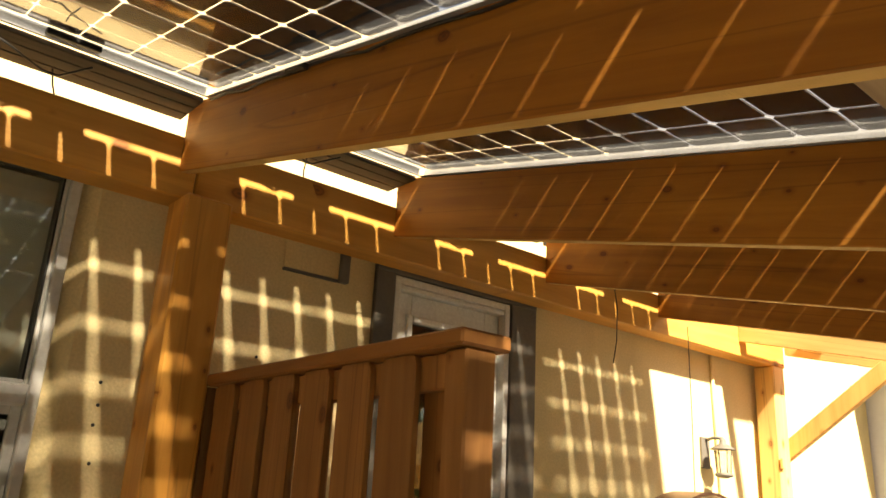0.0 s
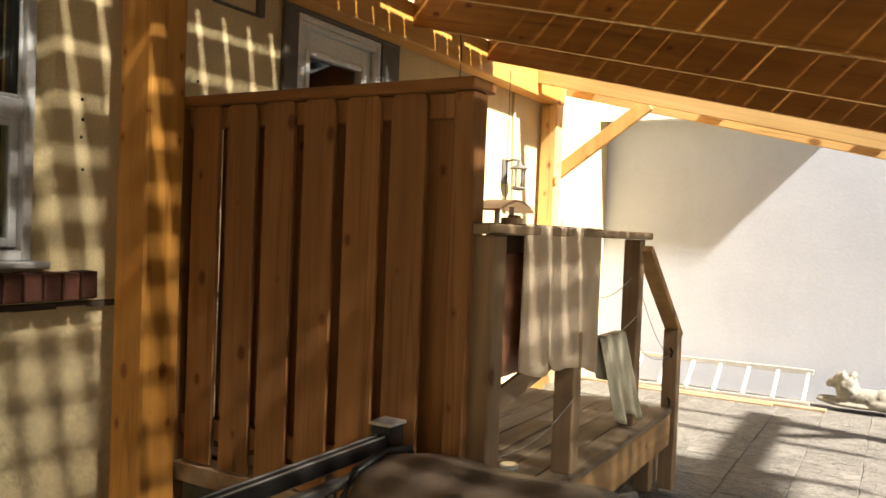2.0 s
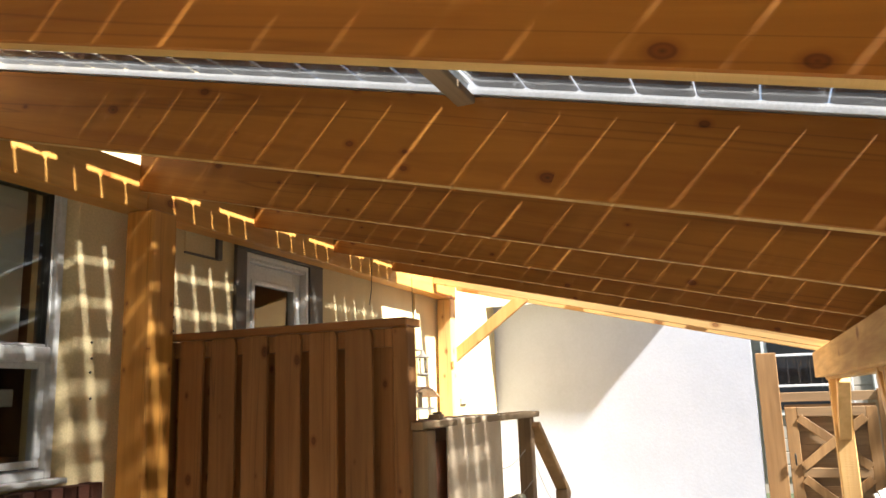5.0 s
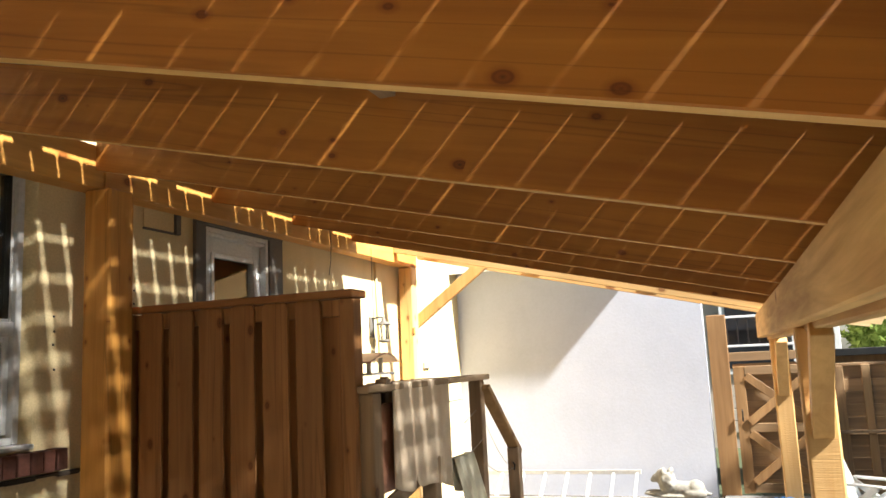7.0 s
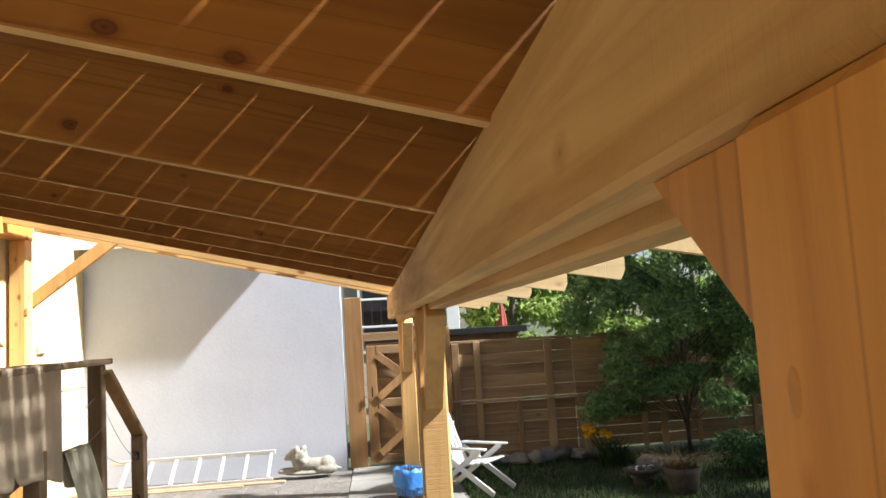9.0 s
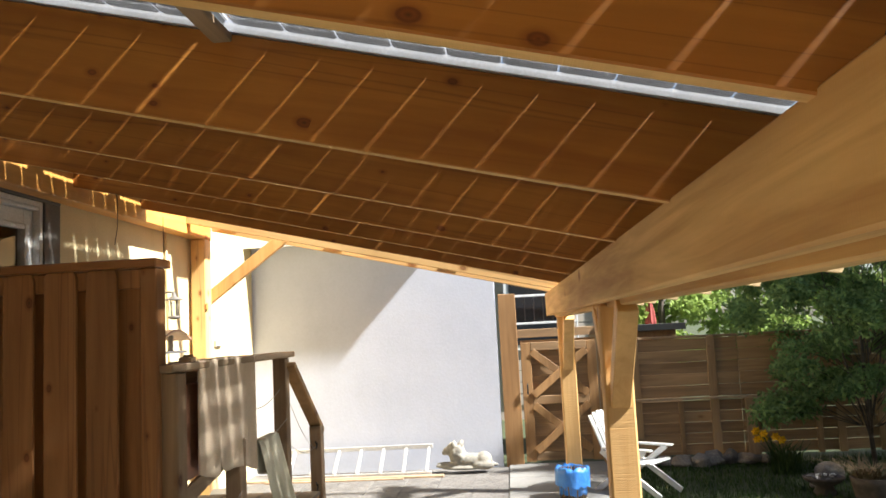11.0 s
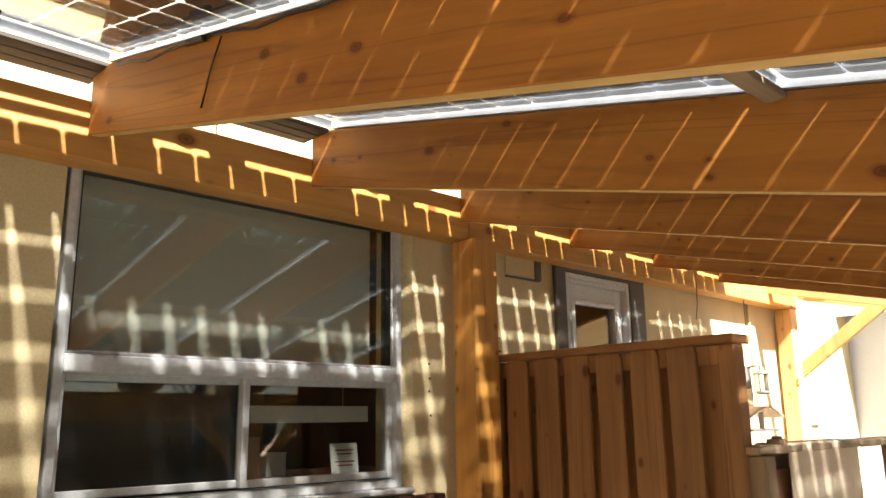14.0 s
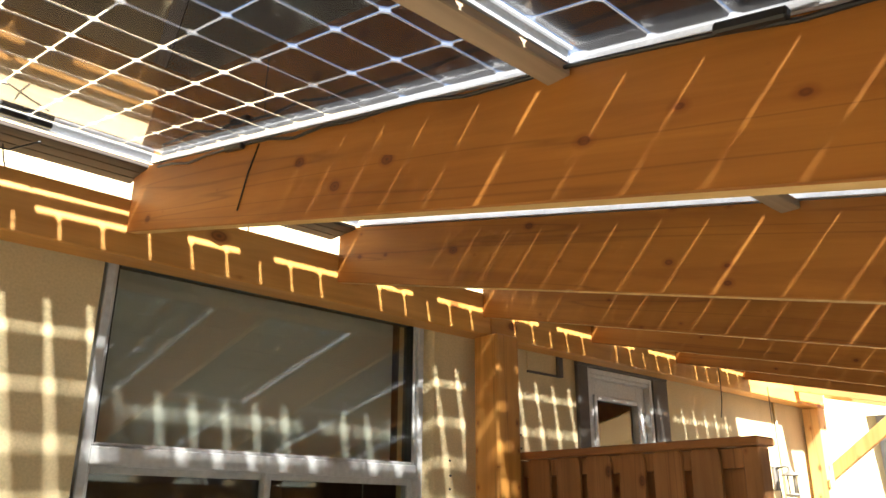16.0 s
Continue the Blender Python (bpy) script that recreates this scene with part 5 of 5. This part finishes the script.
# ---- foliage ----
def leaf_cloud(centres, count, size, seed, ratio=0.42):
    """Loose leaves round a list of (centre, radius): folded two-triangle blades."""
    rng = np.random.default_rng(seed)
    c = np.array([p for p, r in centres], float)
    r = np.array([[rr] * 3 if np.isscalar(rr) else rr for p, rr in centres], float)
    w = np.prod(r, axis=1) ** (2 / 3)
    idx = rng.choice(len(c), count, p=w / w.sum())
    d = rng.normal(size=(count, 3))
    d /= np.linalg.norm(d, axis=1)[:, None]
    pos = c[idx] + d * r[idx] * (rng.random(count)[:, None] ** 0.45)
    ax = rng.normal(size=(count, 3)) + np.array([0, 0, -0.5])
    ax /= np.linalg.norm(ax, axis=1)[:, None]
    sd = np.cross(ax, rng.normal(size=(count, 3)))
    sd /= np.linalg.norm(sd, axis=1)[:, None] + 1e-9
    nm = np.cross(ax, sd)
    L = size * rng.uniform(0.6, 1.25, count)[:, None]
    W = L * ratio
    a = pos
    b = pos + ax * L * 0.5 + sd * W * 0.5 + nm * W * 0.15
    e = pos + ax * L
    f = pos + ax * L * 0.5 - sd * W * 0.5 + nm * W * 0.15
    verts = np.stack([a, b, e, f], 1).reshape(-1, 3)
    faces = [(4 * i, 4 * i + 1, 4 * i + 2, 4 * i + 3) for i in range(count)]
    return verts.tolist(), faces


def leaf_part(name, centres, count, size, seed, material, parent=None, ratio=0.42, label=""):
    v, fc = leaf_cloud(centres, count, size, seed, ratio)
    me = bpy.data.meshes.new(name)
    me.from_pydata(v, [], fc)
    me.materials.append(material)
    ob = new(name, me)
    if parent is not None:
        ob.parent = parent
    if label:
        tagged(ob, label)
    return ob


tree = thing("garden_tree", "young leafy green tree standing before the back fence", "tree", pose(6.2, -7.0, -0.06))
rng = random.Random(9)
bm = bmesh.new()
add_tube(bm, [(0, 0, 0), (0.02, 0.01, 0.5), (-0.03, 0.03, 1.0), (0.0, 0.0, 1.6), (0.04, -0.05, 2.4), (0.0, 0.0, 3.2)], 0.026, 9, 0.008)
part("trunk", bm, M_BARK, tree)
clumps = []
for k in range(3):
    a = 0.7 + 2.2 * k
    d = Vector((math.cos(a), math.sin(a), 0))
    bm = bmesh.new()
    add_tube(bm, [(0, 0, 0.25 + 0.12 * k), d * 0.16 + Vector((0, 0, 0.9)), d * 0.34 + Vector((0, 0, 1.7)), d * 0.42 + Vector((0, 0, 2.6))], 0.014, 8, 0.005)
    part("limb", bm, M_BARK, tree)
for k in range(150):
    a = rng.uniform(0, 6.28)
    z = 0.62 + 2.85 * rng.random() ** 0.9
    reach = (1.34 - 0.26 * abs(z - 1.9)) * math.sqrt(rng.uniform(0.10, 1.0))
    tip = Vector((0.8 * reach * math.cos(a), reach * math.sin(a) + 0.04, z + rng.uniform(-0.1, 0.2)))
    base = Vector((0.1 * math.cos(a), 0.1 * math.sin(a), max(0.45, z - 0.45)))
    bm = bmesh.new()
    mid = base.lerp(tip, 0.55) + Vector((0, 0, 0.06))
    add_tube(bm, [base, mid, tip], 0.005, 5, 0.002)
    part("limb", bm, M_BARK, tree)
    clumps.append((tuple(tip), (rng.uniform(0.12, 0.27), rng.uniform(0.14, 0.30), rng.uniform(0.10, 0.20))))
leaf_part("crown", clumps, 52000, 0.07, 3, M_LEAF, tree, 0.46)

# unseen taller tree, added in the yard to shade the lawn and back fence
shade = thing("yard_tree", "tall leafy green tree out of view, added to shade the yard", "tree", pose(4.7, -11.1, -0.06))
bm = bmesh.new()
add_tube(bm, [(0, 0, 0), (0.04, 0.02, 1.5), (-0.03, 0.03, 3.2), (0.03, 0, 5.0), (0, 0, 6.6)], 0.14, 10, 0.03)
part("trunk", bm, M_BARK, shade)
clumps = []
for k in range(60):
    a = rng.uniform(0, 6.28)
    z = rng.uniform(2.9, 6.9)
    reach = (2.5 - 0.5 * abs(z - 4.7)) * rng.uniform(0.25, 1.0)
    tip = Vector((reach * math.cos(a), reach * math.sin(a), z))
    base = Vector((0, 0, max(2.0, z - 1.0)))
    bm = bmesh.new()
    add_tube(bm, [base, base.lerp(tip, 0.5) + Vector((0, 0, 0.15)), tip], 0.03, 6, 0.006)
    part("limb", bm, M_BARK, shade)
    clumps.append((tuple(tip), (rng.uniform(0.35, 0.6), rng.uniform(0.35, 0.6), rng.uniform(0.25, 0.45))))
leaf_part("crown", clumps, 24000, 0.11, 23, M_LEAF, shade, 0.5)

# two more unseen trees, added to cut the sky light on the outer rafters
for x, y, turn in ((0.2, -11.5, 100), (-4.4, -11.3, 215)):
    copy_thing(shade, pose(x, y, -0.06, 0, 0, turn))

bush = thing("garden_bush", "low dense green bush by the lawn", "bush", pose(5.1, -7.25, -0.06))
bm = bmesh.new()
for k in range(7):
    a = k * 0.9
    add_tube(bm, [(0, 0, 0), (0.12 * math.cos(a), 0.12 * math.sin(a), 0.2), (0.25 * math.cos(a), 0.25 * math.sin(a), 0.38)], 0.008, 5, 0.003)
part("stems", bm, M_BARK, bush)
leaf_part("leaves", [((0.25 * math.cos(k), 0.28 * math.sin(k), 0.22 + 0.05 * (k % 3)), 0.2) for k in range(7)], 2600, 0.06, 5, M_LEAF_BUSH, bush)

lily = thing("daylily", "clump of daylilies with yellow flowers", "flower", pose(6.1, -6.05, -0.06))


def blades(count, rad, height, seed, width=0.012, lean=0.35):
    rng = random.Random(seed)
    v, fc = [], []
    for _ in range(count):
        a, b = rng.uniform(0, 6.28), rng.uniform(0, 6.28)
        r0 = rad * math.sqrt(rng.random())
        h = height * rng.uniform(0.6, 1.1)
        p = Vector((r0 * math.cos(a), r0 * math.sin(a), 0))
        d = Vector((math.cos(b), math.sin(b), 0))
        s = Vector((-d.y, d.x, 0)) * width / 2
        i = len(v)
        for t, w in ((0, 1.0), (0.55, 0.9), (1.0, 0.1)):
            q = p + d * lean * h * t * t * 1.6 + Vector((0, 0, h * (t - 0.25 * t * t)))
            v += [q - s * w, q + s * w]
        fc += [(i, i + 1, i + 3, i + 2), (i + 2, i + 3, i + 5, i + 4)]
    return v, fc


v, fc = blades(170, 0.16, 0.46, 6)
me = bpy.data.meshes.new("leaves")
me.from_pydata(v, [], fc)
me.materials.append(M_GRASS)
new("leaves", me).parent = lily
rng = random.Random(31)
for k in range(7):
    a = rng.uniform(0, 6.28)
    top = Vector((-0.1 + 0.12 * math.cos(a), 0.13 * math.sin(a) + 0.2, rng.uniform(0.36, 0.50)))
    bm = bmesh.new()
    add_tube(bm, [(0.3 * top.x, 0.3 * top.y, 0.1), (0.7 * top.x, 0.7 * top.y, 0.38), top], 0.004, 5)
    st = part("stalk", bm, M_GRASS, lily)
    bm = bmesh.new()
    for j in range(6):
        b = j * math.pi / 3
        d = Vector((-0.35 * math.sin(b), math.cos(b), math.sin(b)))
        s = Vector((0, -math.sin(b), math.cos(b)))
        vs = [bm.verts.new(top + q) for q in (Vector((0, 0, 0)), d * 0.03 + s * 0.017 + Vector((-0.03, 0, 0)), d * 0.05 + Vector((-0.025, 0, 0)), d * 0.03 - s * 0.017 + Vector((-0.03, 0, 0)))]
        bm.faces.new(vs)
    part("flower", bm, M_PETAL, st, "yellow open flower")

pot = thing("plant_pot", "stone pot with dry brown trailing grass", "plant pot", pose(4.55, -6.25, -0.06))
bm = bmesh.new()
add_lathe(bm, [(0.10, 0.0), (0.13, 0.02), (0.16, 0.18), (0.175, 0.24), (0.15, 0.245), (0.14, 0.20)], (0, 0, 0), 20)
part("pot", bm, M_BARK, pot)
v, fc = blades(190, 0.12, 0.22, 12, 0.009, 1.3)
me = bpy.data.meshes.new("dry_grass")
me.from_pydata([(a, b, c + 0.22) for a, b, c in v], [], fc)
me.materials.append(M_STRAW)
new("dry_grass", me).parent = pot


def rock(x, y, z, sx, sy, sz, seed):
    bm = bmesh.new()
    bmesh.ops.create_icosphere(bm, subdivisions=3, radius=1.0)
    for vt in bm.verts:
        n = noise.noise(vt.co * 1.4 + Vector((seed * 3.1, 0, 0))) * 0.45 + noise.noise(vt.co * 4 + Vector((0, seed, 0))) * 0.12
        vt.co *= 1 + n
        vt.co.z = max(vt.co.z, -0.5)
    for fc in bm.faces:
        fc.smooth = True
    ob = part("garden_rock", bm, M_STONE, m=pose(x, y, z, 0, 0, seed * 47) @ Matrix.Diagonal((sx, sy, sz, 1)))
    return tagged(ob, "rough grey-brown garden rock at the lawn's edge", "rock", "rocks along the back fence")


rng = random.Random(13)
for k in range(9):
    rock(6.72 + rng.uniform(-0.12, 0.05), -4.5 - 0.19 * k, 0.0, rng.uniform(0.09, 0.15), rng.uniform(0.09, 0.14), rng.uniform(0.05, 0.10), k + 1)
rock(5.55, -6.25, 0.02, 0.14, 0.14, 0.11, 20)
rock(5.2, -6.05, 0.0, 0.10, 0.12, 0.05, 21)

dish = thing("stone_dish", "shallow grey stone dish heaped with pale pebbles", "dish", pose(5.02, -6.02, -0.06))
bm = bmesh.new()
add_lathe(bm, [(0.09, 0.0), (0.10, 0.03), (0.07, 0.08), (0.16, 0.13), (0.19, 0.165), (0.175, 0.17), (0.13, 0.14)], (0, 0, 0), 22)
part("bowl", bm, M_BARK, dish)
rng = random.Random(91)
for k in range(16):
    a, d = rng.uniform(0, 6.28), 0.13 * math.sqrt(rng.random())
    bm = bmesh.new()
    bmesh.ops.create_icosphere(bm, subdivisions=1, radius=1.0, matrix=pose(d * math.cos(a), d * math.sin(a), 0.16 + 0.015 * rng.random(), 0, 0, rng.uniform(0, 180)) @ Matrix.Diagonal((rng.uniform(0.02, 0.04), rng.uniform(0.02, 0.03), 0.016, 1)))
    part("pebble", bm, M_PAPER if k % 4 == 0 else M_STONE, dish)

# ---- white slatted garden chair ----
ch = thing("garden_chair", "white wooden slatted reclining garden chair on the lawn edge", "chair", pose(5.22, -4.06, -0.012, 0, 0, -38) @ Matrix.Diagonal((0.8, 0.85, 0.9, 1)))
for k in range(6):
    bm = bmesh.new()
    y = -0.10 - 0.078 * k
    z = 0.26 + 0.012 * k
    add_box(bm, 0.0, 0.50, y - 0.066, y, z, z + 0.018, 0.003)
    part("seat_slat", bm, M_WHITE_PAINT, ch)
for k in range(6):
    bm = bmesh.new()
    t = k / 6
    add_bar(bm, (0.02 + 0.084 * k, -0.06, 0.24), (0.01 + 0.087 * k, 0.20, 0.80 + 0.05 * math.sin(math.pi * (k + 0.5) / 6)), 0.07, 0.016, 0.003, (0, 1, 0))
    part("back_slat", bm, M_WHITE_PAINT, ch)
for z, y in ((0.36, -0.02), (0.66, 0.12)):
    box_part("back_rail", 0.0, 0.5, y + 0.014, y + 0.034, z, z + 0.05, M_WHITE_PAINT, ch)
for x in (-0.03, 0.50):
    bm = bmesh.new()
    add_bar(bm, (x + 0.015, -0.66, 0.0), (x + 0.015, 0.06, 0.44), 0.03, 0.06, 0.003)
    part("leg", bm, M_WHITE_PAINT, ch)
    bm = bmesh.new()
    add_bar(bm, (x + 0.015, 0.16, 0.0), (x + 0.015, -0.50, 0.46), 0.028, 0.06, 0.003)
    part("leg", bm, M_WHITE_PAINT, ch)
    box_part("armrest", x - 0.02, x + 0.06, -0.58, 0.04, 0.46, 0.482, M_WHITE_PAINT, ch, 0.005)

# ---- blue bag on a straw basket ----
bag = thing("waste_basket", "straw basket lined with a blue plastic bag", "basket", pose(4.95, -3.70, -0.012) @ Matrix.Diagonal((1, 1, 1.3, 1)))
for k in range(28):
    a = 2 * math.pi * k / 28
    bm = bmesh.new()
    add_tube(bm, [(0.115 * math.cos(a), 0.115 * math.sin(a), 0.0), (0.135 * math.cos(a), 0.135 * math.sin(a), 0.22)], 0.008, 5)
    part("reed", bm, M_STRAW, bag)
bm = bmesh.new()
rings = []
rng = random.Random(8)
for i, (r, z) in enumerate(((0.128, 0.04), (0.132, 0.14), (0.142, 0.21), (0.155, 0.235), (0.158, 0.20), (0.162, 0.13), (0.16, 0.10))):
    rings.append([bm.verts.new(((r + 0.008 * math.sin(k * 2.1 + i) + rng.uniform(-0.004, 0.004)) * math.cos(2 * math.pi * k / 32), (r + 0.008 * math.sin(k * 2.1 + i)) * math.sin(2 * math.pi * k / 32), z + rng.uniform(-0.012, 0.012))) for k in range(32)])
for a, b in zip(rings, rings[1:]):
    for k in range(32):
        bm.faces.new((a[k], a[(k + 1) % 32], b[(k + 1) % 32], b[k])).smooth = True
bm.faces.new(rings[0])
part("bag", bm, M_BLUE, bag, "blue plastic bag")

bucket = thing("plastic_bucket", "pale blue plastic bucket beside the deck", "bucket", pose(3.75, -1.15, -0.012))
bm = bmesh.new()
add_lathe(bm, [(0.11, 0.0), (0.145, 0.26), (0.155, 0.27), (0.145, 0.275), (0.105, 0.02)], (0, 0, 0), 20)
part("body", bm, M_ALU, bucket)
bm = bmesh.new()
add_tube(bm, [(0.15 * math.cos(a), 0.15 * math.sin(a), 0.26 + 0.0 * a) for a in [i * math.pi / 10 for i in range(11)]], 0.004, 5)
part("handle", bm, M_STEEL, bucket)

# ---- lawn blades and distant trees ----
rng = np.random.default_rng(17)
nb = 15000
px = rng.uniform(3.0, 7.0, nb)
py = -4.28 - 4.4 * rng.random(nb) ** 1.2
hh = rng.uniform(0.03, 0.075, nb)
ang = rng.uniform(0, 6.28, nb)
wd = 0.006
vv, ff = [], []
for i in range(nb):
    ca, sa = math.cos(ang[i]) * wd, math.sin(ang[i]) * wd
    lx, ly = (rng.random(2) - 0.5) * 0.05
    vv += [(px[i] - ca, py[i] - sa, -0.06), (px[i] + ca, py[i] + sa, -0.06), (px[i] + lx, py[i] + ly, -0.06 + hh[i])]
    ff.append((3 * i, 3 * i + 1, 3 * i + 2))
me = bpy.data.meshes.new("lawn_grass")
me.from_pydata(vv, [], ff)
me.materials.append(M_GRASS)
tagged(new("lawn_grass", me), "short dark green lawn grass", "grass", kind="stuff")

rng = random.Random(44)
for n_t, (x, y, hgt, wid) in enumerate(((15.0, -6.6, 3.6, 1.7), (16.0, -9.5, 4.0, 2.3), (14.0, -12.5, 4.6, 2.4), (19.0, -7.2, 4.2, 2.2), (20.0, -13.0, 6.0, 3.2), (13.0, -16.0, 5.5, 2.8), (22.0, -10.0, 5.2, 3.0))):
    t = thing("far_tree", "sunlit green tree beyond the back fence", "tree", pose(x, y, -0.06), "trees beyond the fence")
    bm = bmesh.new()
    add_tube(bm, [(0, 0, 0), (0.05, 0.05, hgt * 0.5), (0, 0, hgt * 0.9)], 0.12, 8, 0.03)
    part("trunk", bm, M_BARK, t)
    cl = []
    for k in range(30):
        a = rng.uniform(0, 6.28)
        z = hgt * rng.uniform(0.22, 0.98)
        reach = wid * rng.uniform(0.2, 0.85) * (1.05 - 0.55 * abs(z / hgt - 0.5))
        cl.append(((reach * math.cos(a), reach * math.sin(a), z), (rng.uniform(0.3, 0.6), rng.uniform(0.3, 0.6), rng.uniform(0.22, 0.42))))
    leaf_part("crown", cl, 6500, 0.17, 60 + n_t, M_LEAF_FAR, t, 0.55)


# ---- pieces of the setting: ledge bricks, patio slabs ----
bm = bmesh.new()
add_box(bm, -0.034, 0.034, -0.052, 0.04, 0.0, 0.108, 0.004)
brick_mesh = mesh_of("brick", bm, M_BRICK)
rng = random.Random(3)
x = -1.91
while x < 0.385:
    piece("brick", brick_mesh, sill, pose(x, -0.045 + rng.uniform(-0.004, 0.004), ZF + 0.016 + rng.uniform(-0.002, 0.003), rng.uniform(-1, 1), rng.uniform(-1, 1), rng.uniform(-1, 1)))
    x += 0.078

slab_meshes = []
for k in range(4):
    bm = bmesh.new()
    rng = random.Random(50 + k)
    pts = []
    w, d = 0.548, 0.376
    for (ax, ay), (bx, by) in (((0, 0), (w, 0)), ((w, 0), (w, d)), ((w, d), (0, d)), ((0, d), (0, 0))):
        for t in (0.0, 0.33, 0.66):
            pts.append((ax + (bx - ax) * t + rng.uniform(-0.008, 0.008), ay + (by - ay) * t + rng.uniform(-0.008, 0.008)))
    bot = [bm.verts.new((px, py, 0)) for px, py in pts]
    top = [bm.verts.new((w / 2 + (px - w / 2) * 0.985, d / 2 + (py - d / 2) * 0.98, 0.006)) for px, py in pts]
    for i in range(len(pts)):
        bm.faces.new((bot[i], bot[(i + 1) % 12], top[(i + 1) % 12], top[i]))
    bm.faces.new(top)
    slab_meshes.append(mesh_of("slab", bm, M_PATIO))
rng = random.Random(70)
for j in range(11):
    for i in range(18):
        sx = -3.0 + 0.55 * i + (0.27 if j % 2 else 0.0)
        sy = -4.22 + 0.378 * j
        if sx + 0.3 > 4.35 and sy < -3.10:
            continue
        if sx + 0.55 > 6.83 or sy + 0.37 > 0.0:
            continue
        piece("slab", slab_meshes[rng.randrange(4)], patio, pose(sx, sy, -0.012 + rng.uniform(-0.001, 0.001)))
for i in range(3):
    for j in range(2):
        bm = bmesh.new()
        add_box(bm, 0, 0.83, 0, 0.56, 0, 0.02, 0.006)
        part("path_slab", bm, M_CONCRETE, patio, m=pose(4.36 + 0.84 * i, -4.22 + 0.57 * j, -0.012))
